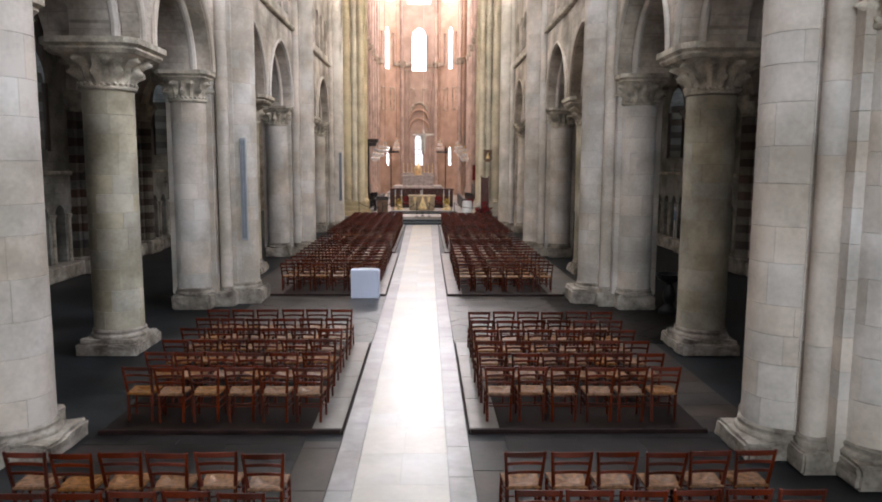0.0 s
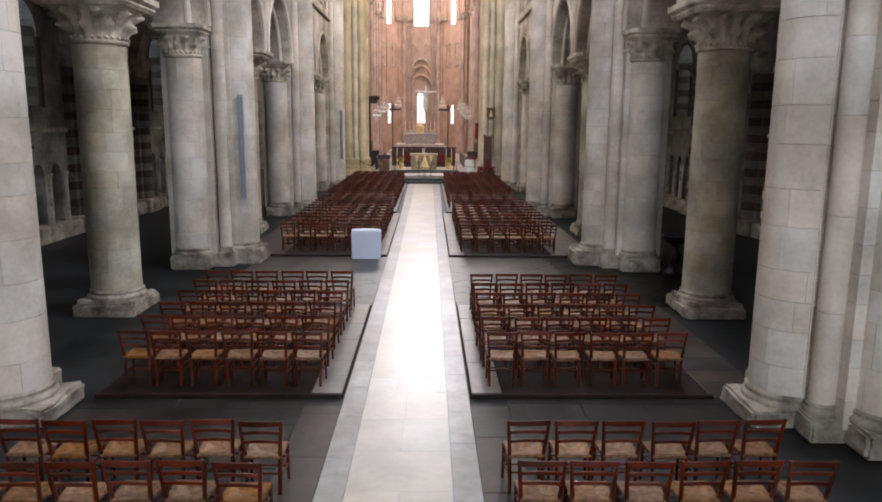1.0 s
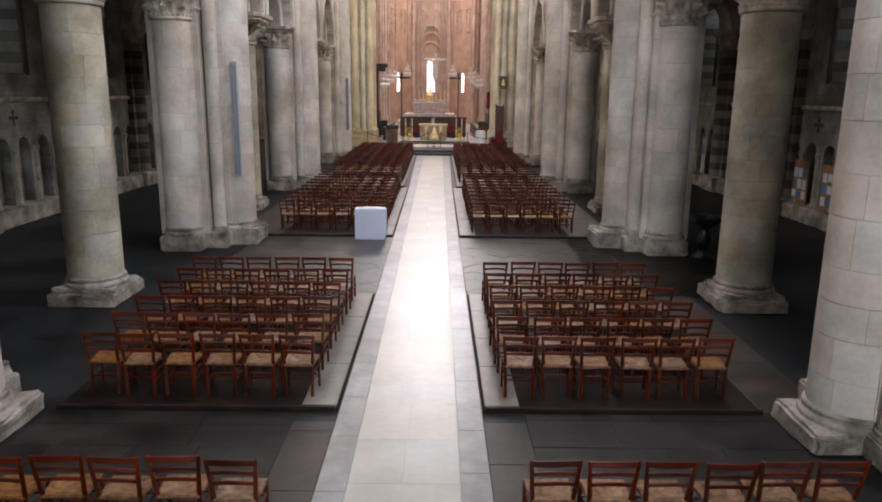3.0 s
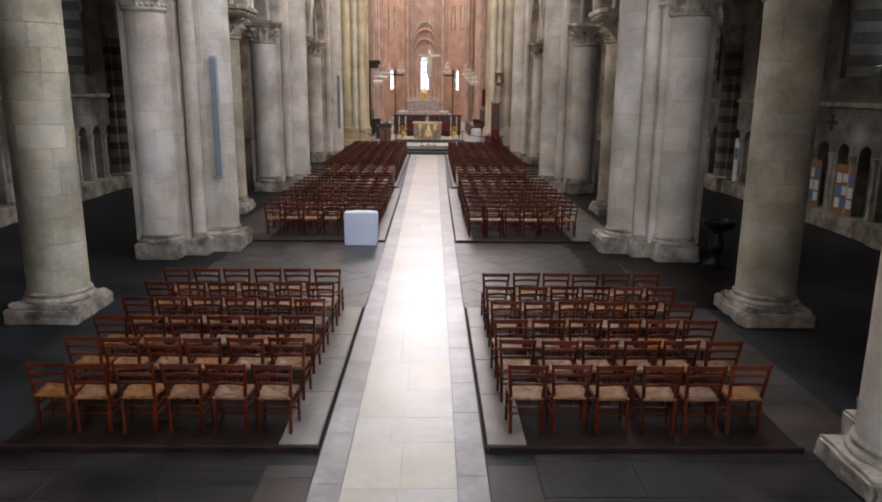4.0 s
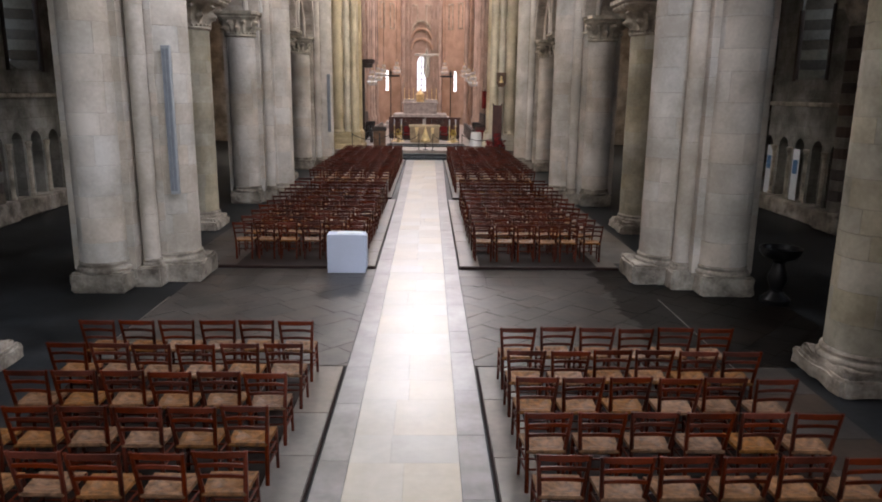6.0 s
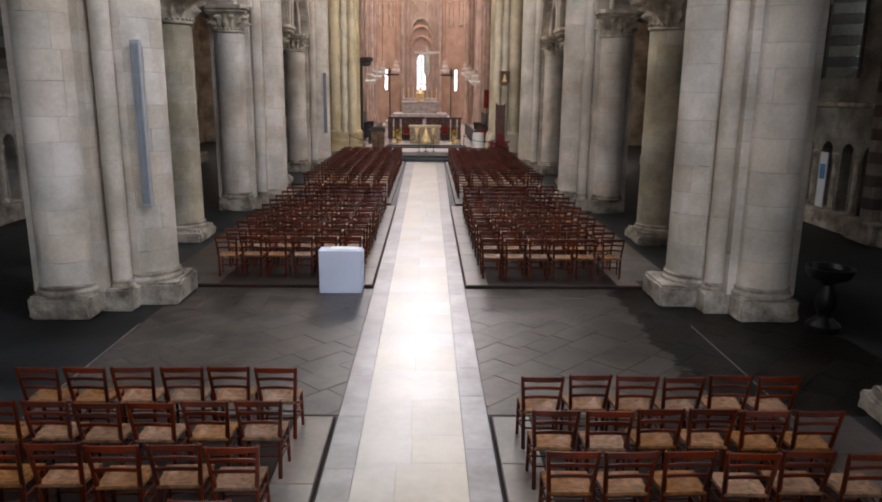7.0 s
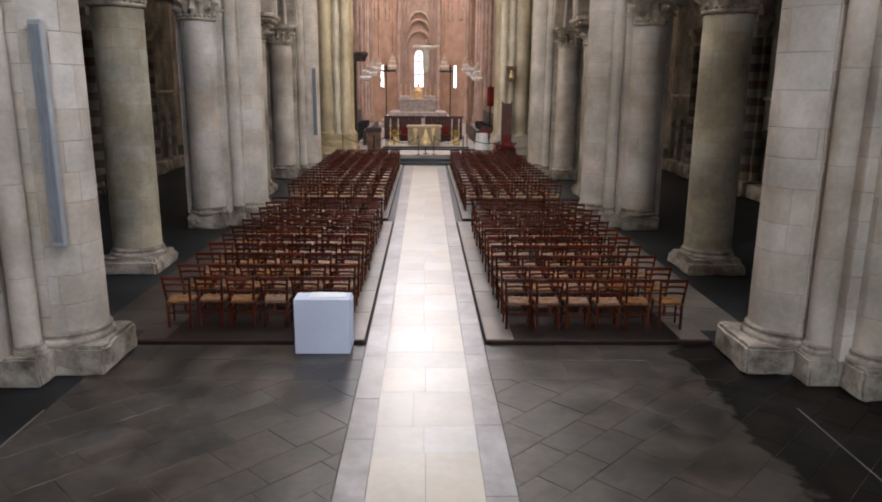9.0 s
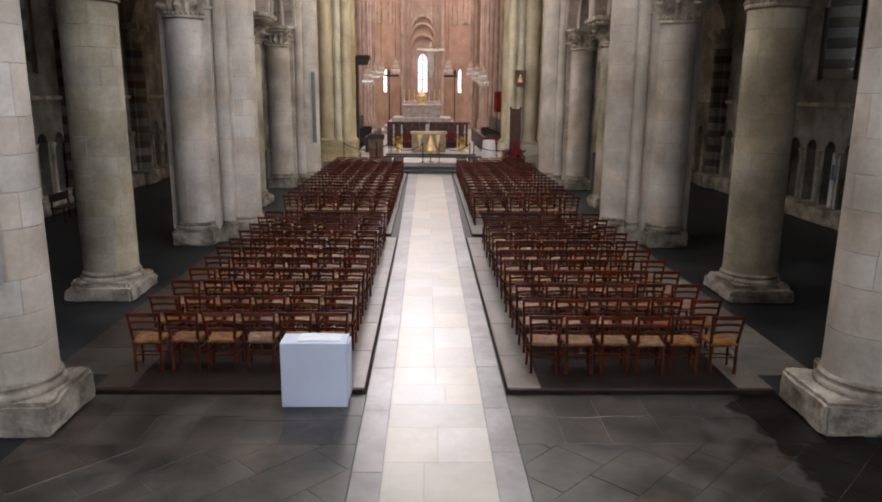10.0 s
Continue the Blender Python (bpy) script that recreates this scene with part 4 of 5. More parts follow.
for k, (x, y, z) in enumerate(seats):
    if k == 0:
        first.matrix_world = chair_pose(x, y, z)
    else:
        copy_thing(first, chair_pose(x, y, z))
# the farthest rows: the same chair, joined
proto = {"w": bmesh.new(), "s": bmesh.new()}


def collect(n, bm, m):
    t = bpy.data.meshes.new("tmp")
    bm.to_mesh(t)
    bm.free()
    proto["s" if n == "seat" else "w"].from_mesh(t)
    bpy.data.meshes.remove(t)


chair_parts(collect)
rows_thing = thing("church_chair_rows", "distant rows of red-brown straw-seated church chairs", "chairs", "", None, "stuff")
for key, name, m in (("w", "chair_frames", M_WOOD), ("s", "straw_seats", M_STRAW)):
    proto[key].verts.index_update()
    proto[key].verts.ensure_lookup_table()
    pv = np.array([v.co[:] for v in proto[key].verts])
    pf = [[v.index for v in f.verts] for f in proto[key].faces]
    V, F = [], []
    for x, y, z in far_seats:
        mm = np.array(chair_pose(x, y, z))
        b0 = len(V) * len(pv)
        V.append(pv @ mm[:3, :3].T + mm[:3, 3])
        F += [[i + b0 for i in f] for f in pf]
    me = bpy.data.meshes.new(name)
    me.from_pydata(np.concatenate(V).tolist(), [], F)
    me.materials.append(m)
    placed(name, me, rows_thing)

# ---- platforms ----
for s in (-1, 1):
    for y0, y1, xi, n in ((9.7, 14.85, 0.92, 0), (20.65, 30.6, 0.92, 0), (31.05, 45.9, 1.1, 0)):
        pl = thing("seating_platform", "low seating platform with dark kerb, shade-coloured deck and pale edge slabs", "platform", "seating platforms", kind="structure")
        bm = box(bmesh.new(), s * (xi + 0.46), s * 4.4, y0 + 0.07, y1, -0.02, PLAT)
        part("deck", bm, M_DECKSHADE, pl)
        bm = box(bmesh.new(), s * (xi + 0.035), s * 4.45, y0, y0 + 0.068, -0.02, PLAT + 0.006, 0.008)
        part("front_kerb", bm, M_KERB, pl)
        bm = box(bmesh.new(), s * xi, s * (xi + 0.02), y0, y1, -0.02, PLAT + 0.002, 0.006)
        part("side_kerb", bm, M_KERB, pl)
        y = y0 + 0.075
        while y0 > 20 and y < y1 - 0.05:
            e = min(y + rnd.uniform(0.7, 1.1), y1)
            # lit tan on the right, dim tan on the left: light set by colour
            part("outer_slab", box(bmesh.new(), s * 3.98, s * 4.44, y + 0.003, e - 0.003, -0.02, PLAT + 0.004, 0.006), M_TANLIT if s > 0 else M_TANDIM, pl)
            y = e
        y, L = y0 + 0.07, 1.25
        while y < y1 - 0.05:
            e = min(y + L * rnd.uniform(0.8, 1.2), y1)
            if y1 - e < 0.4: e = y1
            bm = box(bmesh.new(), s * (xi + 0.022), s * (xi + 0.455), y + 0.003, e - 0.003, -0.02, PLAT + 0.003 + rnd.uniform(0, 0.003), 0.006)
            part("edge_slab", bm, M_STRIP, pl)
            y = e

# ---- central path ----
path = thing("central_path", "pale polished limestone path with grey border stones", "path", kind="structure")


def half_w(y):
    return 0.895 if y < 31 else 0.895 + (y - 31) * 0.009


y, k = -6.0, 0
while y < 46.2:
    e = min(y + rnd.choice((0.62, 0.8, 0.95, 1.1)), 46.25)
    cut = rnd.choice((-0.02, 0.12, -0.15, None)) if k % 3 else 0.0
    spans = [(-0.58, 0.58)] if cut is None else [(-0.58, cut - 0.0012), (cut + 0.0012, 0.58)]
    for a, b in spans:
        bm = box(bmesh.new(), a, b, y + 0.0009, e - 0.0009, -0.03, 0.012 + rnd.uniform(0, 0.001), 0.001)
        part("path_slab", bm, M_PATH, path)
    y, k = e, k + 1
for s in (-1, 1):
    y = -6.0
    while y < 46.2:
        e = min(y + rnd.uniform(0.9, 1.5), 46.25)
        w = half_w((y + e) / 2)
        bm = box(bmesh.new(), s * 0.584, s * w, y + 0.0025, e - 0.0025, -0.03, 0.012 + rnd.uniform(0, 0.001), 0.002)
        part("border_slab", bm, M_BORDER, path)
        y = e

# ---- flagstones between the platforms ----
def clip_poly(poly, x0, x1, y0, y1):
    for ax, lim, sg in ((0, x0, 1), (0, x1, -1), (1, y0, 1), (1, y1, -1)):
        out = []
        for p, q in zip(poly, poly[1:] + poly[:1]):
            ip, iq = sg * (p[ax] - lim) >= 0, sg * (q[ax] - lim) >= 0
            if ip:
                out.append(p)
            if ip != iq:
                t = (lim - p[ax]) / (q[ax] - p[ax])
                out.append((p[0] + t * (q[0] - p[0]), p[1] + t * (q[1] - p[1])))
        poly = out
        if len(poly) < 3:
            return []
    return poly


def wob(i, j):
    return 0.16 * math.sin(i * 12.9898 + j * 4.1414)


def wob2(j):
    return 0.09 * math.sin(j * 7.77)


paving = thing("flagstone_paving", "worn grey flagstones laid diagonally across the nave", "paving", kind="structure")


def flag(poly, z, stone=None):
    c = Vector((sum(p[0] for p in poly) / len(poly), sum(p[1] for p in poly) / len(poly), 0))
    bm = bmesh.new()
    rings = []
    for sh, zz in ((0.0035, -0.02), (0.0035, z - 0.003), (0.008, z)):
        ring = []
        for p in poly:
            d = Vector((p[0], p[1], 0)) - c
            d *= max(0, 1 - sh / max(d.length, 0.05))
            ring.append(bm.verts.new((c.x + d.x, c.y + d.y, zz)))
        rings.append(ring)
    n = len(poly)
    for a, b in zip(rings, rings[1:]):
        for k in range(n):
            bm.faces.new((a[k], a[(k + 1) % n], b[(k + 1) % n], b[k]))
    bm.faces.new(rings[-1])
    part("flagstone", bm, stone or M_SLAB, paving)


for s in (-1, 1):
    xa, xb = sorted((s * 0.905, s * (4.59 if s < 0 else 6.9)))
    ca, sa = math.cos(radians(45)), math.sin(radians(45))
    for ya, yb in ((15.0, 19.3),):
        for i in range(-16, 17):
            for j in range(-16, 17):
                o = 0.38 * (j % 2)
                quad = []
                for du, dv in ((0, 0), (0.78, 0), (0.78, 0.5), (0, 0.5)):
                    u, v = (i + du / 0.78) * 0.78 + o + wob(i + (du > 0), j), j * 0.5 + dv + wob2(j + (dv > 0))
                    quad.append((s * 2.7 + u * ca - v * sa, 17.0 + u * sa + v * ca))
                q = clip_poly(quad, xa, xb, ya, yb)
                area = 0.5 * abs(sum(p[0] * r[1] - r[0] * p[1] for p, r in zip(q, q[1:] + q[:1]))) if q else 0
                if area > 0.004:
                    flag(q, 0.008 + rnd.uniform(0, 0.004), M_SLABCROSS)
    x = xa
    while x < xb - 0.1:
        e = min(x + rnd.uniform(0.5, 0.68), xb)
        if xb - e < 0.25: e = xb
        if abs(x) > 4.6:
            x = e
            continue
        ym = 19.95 + rnd.uniform(-0.1, 0.1)
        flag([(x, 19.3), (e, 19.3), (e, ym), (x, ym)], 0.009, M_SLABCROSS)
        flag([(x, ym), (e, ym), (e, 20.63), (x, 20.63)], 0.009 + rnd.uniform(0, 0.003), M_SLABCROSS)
        x = e
    bm = box(bmesh.new(), s * 4.62 - 0.009, s * 4.62 + 0.009, 14.9, 18.4, -0.01, 0.013)
    part("seam_strip", bm, M_STRIP, paving, "pale stone seam strip")
    # flagstones between the west rows and the first platform, and beside it
    for ra, rb, ya, yb in ((1.43, 4.5, 7.6, 9.66), (4.46, 5.35, 9.75, 15.0), (4.46, 5.35, 21.3, 30.5)):
        if s < 0 and 4 < ra and ya < 20:
            continue
        y = ya
        while y < yb - 0.1:
            e = min(y + rnd.uniform(0.45, 0.7), yb)
            x = ra
            while x < rb - 0.1:
                g = min(x + rnd.uniform(0.6, 1.1), rb)
                if rb - g < 0.3: g = rb
                x0, x1 = sorted((s * x, s * g))
                flag([(x0, y), (x1, y), (x1, e), (x0, e)], 0.006 + rnd.uniform(0, 0.004), None if ra < 4 else M_TANLIT if ya > 20 and s > 0 else M_TANDIM)
                x = g
            y = e
    # pale slabs beside the path near the west rows
    y = 0.0
    while y < 9.4:
        e = min(y + rnd.uniform(0.9, 1.4), 9.42)
        x0, x1 = sorted((s * 0.905, s * 1.42))
        flag([(x0, y), (x1, y), (x1, e), (x0, e)], 0.008, M_TANDIM)
        y = e

for x0, x1, y0, y1 in ((-4.6, -0.91, 15.0, 20.63), (0.91, 4.6, 15.0, 20.63)):
    part("mortar_bed", box(bmesh.new(), x0, x1, y0, y1, -0.01, 0.0045), M_BED, paving, "pale crumbling mortar in the joints")

# ---- white box in front of the second platform ----
wb = thing("white_box", "white painted box with a folded cloth, standing on the flagstones", "box", "", pose(-1.51, 20.43, 0.012))
bm = box(bmesh.new(), -0.405, 0.405, -0.185, 0.185, 0, 0.835, 0.008)
part("body", bm, M_WHITE, wb)
bm = worn_box(bmesh.new(), -0.2, 0.33, -0.12, 0.15, 0.825, 0.85, 0.008, 5)
part("folded_cloth", bm, M_PAPER, wb, "crumpled white cloth")
bm = box(bmesh.new(), 0.405, 0.43, -0.1, 0.18, 0.08, 0.8, 0.006)
part("side_panel", bm, M_WHITE, wb)

# ---- column loudspeakers on the piers ----
for y in (20.0, 42.1):
    sp = thing("column_loudspeaker", "slim grey column loudspeaker fixed to a pier shaft", "loudspeaker", "column loudspeakers", pose(-4.74, y - 0.53, 0))
    part("body", box(bmesh.new(), -0.085, 0.085, -0.06, 0.03, 1.8, 4.62, 0.012), M_GREY, sp)
    bm = bmesh.new()
    for k in range(2):
        box(bm, -0.062 + k * 0.066, -0.004 + k * 0.066, -0.072, -0.058, 1.86, 4.56, 0.004)
    part("grille", bm, mat("grey_mesh_grille", (0.2, 0.21, 0.24), 0.5, 0.1, 5, 120, 0.4) if y < 30 else bpy.data.materials["grey_mesh_grille"], sp, "dark grey mesh grille")
    for z in (2.2, 4.2):
        part("bracket", box(bmesh.new(), -0.03, 0.03, 0.03, 0.10, z, z + 0.05), M_BLACK, sp)

# ---- holy water stoup ----
st = thing("water_stoup", "black marble baluster stoup with a round basin", "stoup", "", pose(6.78, 18.25, 0))
part("foot", lathe(bmesh.new(), [(0.27, 0), (0.27, 0.1), (0.2, 0.16), (0.12, 0.24), (0.12, 0.28)], 24), M_BLACKSTONE, st, "", True)
part("baluster", lathe(bmesh.new(), [(0.11, 0.28), (0.17, 0.42), (0.18, 0.52), (0.12, 0.68), (0.09, 0.78), (0.14, 0.84)], 24), M_BLACKSTONE, st, "", True)
part("basin", lathe(bmesh.new(), [(0.14, 0.84), (0.30, 0.90), (0.36, 0.98), (0.38, 1.08), (0.34, 1.08), (0.28, 1.0), (0.1, 0.97)], 28), M_BLACKSTONE, st, "", True)

# ---- aisle wall fittings ----
def wall_cross(s, y, z):
    c = thing("wall_cross", "small dark cross painted in relief on the aisle wall", "cross", "wall crosses", pose(s * (AISLE_X - 0.012), y, z))
    bm = bmesh.new()
    for q in range(4):
        a = q * math.pi / 2
        pts = [(0.02, 0.02), (0.07, 0.2), (0.0, 0.26), (-0.07, 0.2), (-0.02, 0.02)]
        for dx in (-0.02, 0.01):
            bm.faces.new([bm.verts.new((dx, u * math.cos(a) - v * math.sin(a), u * math.sin(a) + v * math.cos(a))) for u, v in pts])
    box(bm, -0.02, 0.01, -0.05, 0.05, -0.05, 0.05)
    part("cross_relief", bm, M_DARKBAND, c)


for y in (22.65, 34.0, 12.0):
    wall_cross(-1, y, 3.05)
for y in (23.85, 30.9):
    wall_cross(1, y, 3.05)
for y, n in ((22.7, 3), (24.5, 3)):
    nb = thing("notice_board", "cork notice board with pinned white and blue papers on the bench", "notice board", "aisle notice boards", pose(AISLE_X - 0.06, y, 0))
    part("board", box(bmesh.new(), -0.02, 0.02, -0.5, 0.5, 0.5, 1.9, 0.008), M_CORK, nb)
    for i in range(n):
        for j in range(3):
            bm = box(bmesh.new(), -0.026, -0.021, -0.44 + i * 0.3, -0.2 + i * 0.3, 0.66 + j * 0.36 + rnd.uniform(-0.05, 0.05), 0.93 + j * 0.36)
            part("paper", bm, M_BLUEPAPER if (i + j * 2) % 3 == 1 else M_PAPER, nb)
for y in (28.4, 30.2, 33.2):
    pn = thing("display_panel", "pale blue printed display panel leaning in the blind arcade", "panel", "display panels", pose(AISLE_X - 0.05, y, 0))
    part("sheet", box(bmesh.new(), -0.015, 0.015, -0.2, 0.2, 0.5, 2.15, 0.005), M_PAPER, pn)
    part("picture", box(bmesh.new(), -0.02, -0.016, -0.15, 0.15, 1.35, 1.8), M_BLUEPAPER, pn)
ic = thing("painted_icon", "ochre painted icon on a board in a blind arch", "icon", "", pose(AISLE_X + 0.2, 32.3, 0))
part("board", box(bmesh.new(), -0.015, 0.015, -0.22, 0.22, 1.15, 1.95, 0.006), M_YELLOW, ic)
part("painted_shape", box(bmesh.new(), -0.02, -0.016, -0.11, 0.11, 1.28, 1.72), M_MIDWOOD, ic)
for k, y in enumerate((33.2, 34.6)):
    be = thing("aisle_bench", "dark wooden bench standing in the aisle", "bench", "aisle benches", pose(-10.9, y, 0))
    part("seat", box(bmesh.new(), -0.2, 0.2, -0.55, 0.55, 0.42, 0.46, 0.01), M_DARKWOOD, be)
    part("backrest", box(bmesh.new(), -0.2, -0.17, -0.55, 0.55, 0.6, 0.85, 0.01), M_DARKWOOD, be)
    for px in (-0.18, 0.16):
        for py in (-0.5, 0.46):
            part("leg", box(bmesh.new(), px, px + 0.04, py, py + 0.04, 0, 0.85 if px < 0 else 0.42), M_DARKWOOD, be)

# ---- sanctuary ----
da = thing("altar_dais", "low dais with black stone edge under the altar", "dais", kind="structure")
part("edge", box(bmesh.new(), -2.35, 2.45, 50.0, 50.3, SANCT, SANCT + 0.15, 0.01), M_BLACKSTONE, da)
part("lower_edge", box(bmesh.new(), -2.6, 2.75, 49.6, 50.0, SANCT, SANCT + 0.08, 0.01), M_BLACKSTONE, da)
part("top_slab", box(bmesh.new(), -2.35, 2.45, 50.3, 54.0, SANCT, SANCT + 0.155), M_SANCT, da)
DZ = SANCT + 0.155
al = thing("main_altar", "gold-fronted altar with pale relief points, on its dais", "altar", "", pose(-0.05, 51.6, DZ))
part("body", worn_box(bmesh.new(), -0.93, 0.93, -0.4, 0.4, 0, 0.98, 0.02, 3), M_ALTAR, al)
part("mensa", box(bmesh.new(), -1.0, 1.0, -0.46, 0.46, 0.98, 1.1, 0.02), M_YSTONE, al, "warm pale stone altar top")
for x in (-0.5, 0.5):
    bm = bmesh.new()
    v = [bm.verts.new(p) for p in ((x - 0.13, -0.405, 0.95), (x + 0.13, -0.405, 0.95), (x, -0.47, 0.25), (x, -0.405, 0.2))]
    for f in ((0, 1, 2), (0, 2, 3), (1, 2, 3), (0, 1, 3)):
        bm.faces.new([v[i] for i in f])
    part("relief_point", bm, M_GOLD, al, "gilded relief point")
fl = thing("flame_ornament", "gilded flame-shaped ornament on a thin black stand", "ornament", "", pose(0.03, 47.3, SANCT))
part("stand", lathe(bmesh.new(), [(0.16, 0), (0.16, 0.03), (0.025, 0.06), (0.025, 0.42)], 14), M_BLACK, fl)
part("flame", lathe(bmesh.new(), [(0.05, 0.40), (0.25, 0.48), (0.29, 0.58), (0.18, 0.83), (0.08, 1.12), (0.012, 1.36)], 16), M_GOLD, fl, "gilded flame", True)


def rope_barrier(xa, xb):
    ba = thing("rope_barrier", "black rope slung between slender posts", "barrier", "rope barriers", pose(0, 47.0, SANCT))
    for x in (xa, xb):
        part("post", lathe(bmesh.new(), [(0.13, 0), (0.13, 0.02), (0.02, 0.04), (0.02, 0.9), (0.035, 0.93), (0.02, 0.96)], 12), M_BLACK, ba, "", True, pose(x, 0, 0))
    bm = bmesh.new()
    sweep(bm, [(xa + (xb - xa) * k / 14, 0, 0.9 - 0.32 * (1 - (2 * k / 14 - 1) ** 2)) for k in range(15)], 0.018, 6)
    part("rope", bm, M_BLACK, ba)


for a, b in ((-4.2, -2.0), (-1.9, -0.35), (0.45, 1.95), (2.15, 4.3)):
    rope_barrier(a, b)
le = thing("lectern", "brown oak lectern with a sloping top", "lectern", "", pose(-2.75, 48.9, SANCT))
part("body", worn_box(bmesh.new(), -0.36, 0.36, -0.25, 0.25, 0, 1.0, 0.015, 8), M_MIDWOOD, le)
part("carved_stem", lathe(bmesh.new(), [(0.03, 0.05), (0.06, 0.3), (0.03, 0.6), (0.05, 0.85)], 8, 0.02, -0.26), M_DARKWOOD, le, "", True)
bm = bmesh.new()
v = [bm.verts.new(p) for p in ((-0.42, -0.3, 1.0), (0.42, -0.3, 1.0), (0.42, 0.32, 1.05), (-0.42, 0.32, 1.05), (-0.42, -0.3, 1.25), (0.42, -0.3, 1.25), (0.42, 0.32, 1.1), (-0.42, 0.32, 1.1))]
for f in ((0, 1, 2, 3), (4, 5, 6, 7), (0, 1, 5, 4), (1, 2, 6, 5), (2, 3, 7, 6), (3, 0, 4, 7)):
    bm.faces.new([v[i] for i in f])
part("sloping_top", bm, M_DARKWOOD, le)


def candle_stand(x, y, z):
    c = thing("candle_stand", "gilded candle stand with a white candle", "candle stand", "candle stands", pose(x, y, z))
    part("stand", lathe(bmesh.new(), [(0.2, 0), (0.2, 0.04), (0.05, 0.12), (0.03, 0.5), (0.06, 0.6), (0.03, 0.7), (0.03, 1.0), (0.1, 1.05)], 12), M_GOLD, c, "", True)
    part("candle", lathe(bmesh.new(), [(0.035, 1.05), (0.035, 1.45)], 10), M_PAPER, c, "white wax candle")


for x in (-2.0, -1.55, 1.55, 1.95):
    candle_stand(x, 51.9, DZ)
for x in (-1.7, 1.75):
    fa = thing("flower_arrangement", "yellow and white flowers in a bronze vase", "flowers", "altar flowers", pose(x, 51.2, DZ))
    part("vase", lathe(bmesh.new(), [(0.12, 0), (0.16, 0.2), (0.1, 0.4), (0.14, 0.45)], 12), M_GOLD, fa, "", True)
    bm = bmesh.new()
    for k in range(60):
        d = Vector((rnd.gauss(0, 1), rnd.gauss(0, 1), rnd.gauss(0, 1))).normalized() * 0.22
        p = Vector((0, 0, 0.62)) + d * rnd.uniform(0.5, 1.1)
        bmesh.ops.create_icosphere(bm, subdivisions=1, radius=rnd.uniform(0.025, 0.05), matrix=Matrix.Translation(p))
    part("flower_head", bm, M_YELLOW, fa, "clustered yellow blooms")


def sanctuary_chair(x, y, m, w=0.33, wood=M_REDWOOD):
    c = thing("sanctuary_seat", "tall-backed dark wooden seat with red upholstery", "chair", "sanctuary seats", pose(x, y, SANCT))
    part("seat", box(bmesh.new(), -w + 0.01, w - 0.01, -0.28, 0.28, 0.4, 0.5, 0.02), M_RED, c, "red velvet seat")
    bk = part("backrest", worn_box(bmesh.new(), -w, w, 0.24, 0.32, 0.0, m, 0.015, x), wood, c)
    part("back_pad", box(bmesh.new(), -w * 0.72, w * 0.72, 0.215, 0.245, 0.55, min(m - 0.18, 1.0), 0.02), M_RED, bk, "red velvet back pad")
    for px in (-w + 0.02, w - 0.02):
        part("finial", lathe(bmesh.new(), [(0.03, m - 0.02), (0.05, m + 0.04), (0.02, m + 0.12)], 8, px, 0.28), M_DARKWOOD, bk)
    for px in (-w, w - 0.06):
        part("arm", box(bmesh.new(), px, px + 0.06, -0.28, 0.26, 0.0, 0.68, 0.01), M_DARKWOOD, c)


sanctuary_chair(4.2, 47.12, 2.6, 0.27)
sanctuary_chair(3.5, 51.3, 1.15)
for x in (-1.25, -0.7, 0.75, 1.25):
    sanctuary_chair(x, 55.0, 1.25)
wt = thing("cloth_covered_stand", "small stand draped in white cloth", "stand", "", pose(3.2, 50.6, SANCT))
part("drape", lathe(bmesh.new(), [(0.42, 0), (0.38, 0.3), (0.34, 0.82), (0.3, 0.88)], 14, 0, 0, 0.015), M_PAPER, wt, "", True)
rb = thing("red_banner", "narrow red cloth banner hanging in the choir", "banner", "", pose(4.05, 55.2, 0))
bm = bmesh.new()
rows = [[bm.verts.new((-0.2 + 0.4 * k / 8, 0.03 * math.sin(k * 1.6) + d, z)) for k in range(9)] for d, z in ((0, 2.75), (0, 3.9), (0.02, 3.9), (0.02, 2.75))]
for a, b in zip(rows, rows[1:] + rows[:1]):
    for k in range(8):
        bm.faces.new((a[k], a[k + 1], b[k + 1], b[k]))
part("cloth", bm, M_RED, rb, "", True)
part("pole", rod(bmesh.new(), (-0.25, 0.02, 3.92), (0.25, 0.02, 3.92), 0.02), M_BLACK, rb)
part("staff", rod(bmesh.new(), (0, 0.06, SANCT), (0, 0.06, 4.06), 0.02), M_BLACK, rb)
pq = thing("wooden_plaque", "brown wooden shield-shaped plaque on the crossing pier", "plaque", "", pose(4.38, 47.46, 4.15))
bm = bmesh.new()
for dy in (0, 0.05):
    bm.faces.new([bm.verts.new((x, dy, z)) for x, z in ((-0.27, 0.8), (0.27, 0.8), (0.27, 0.2), (0.15, 0.0), (-0.15, 0.0), (-0.27, 0.2))])
bmesh.ops.bridge_loops(bm, edges=bm.edges)
part("board", bm, M_MIDWOOD, pq)
part("emblem", lathe(bmesh.new(), [(0.13, 0.22), (0.08, 0.4), (0.03, 0.6)], 10, 0, -0.02), M_GOLD, pq, "gilded emblem")

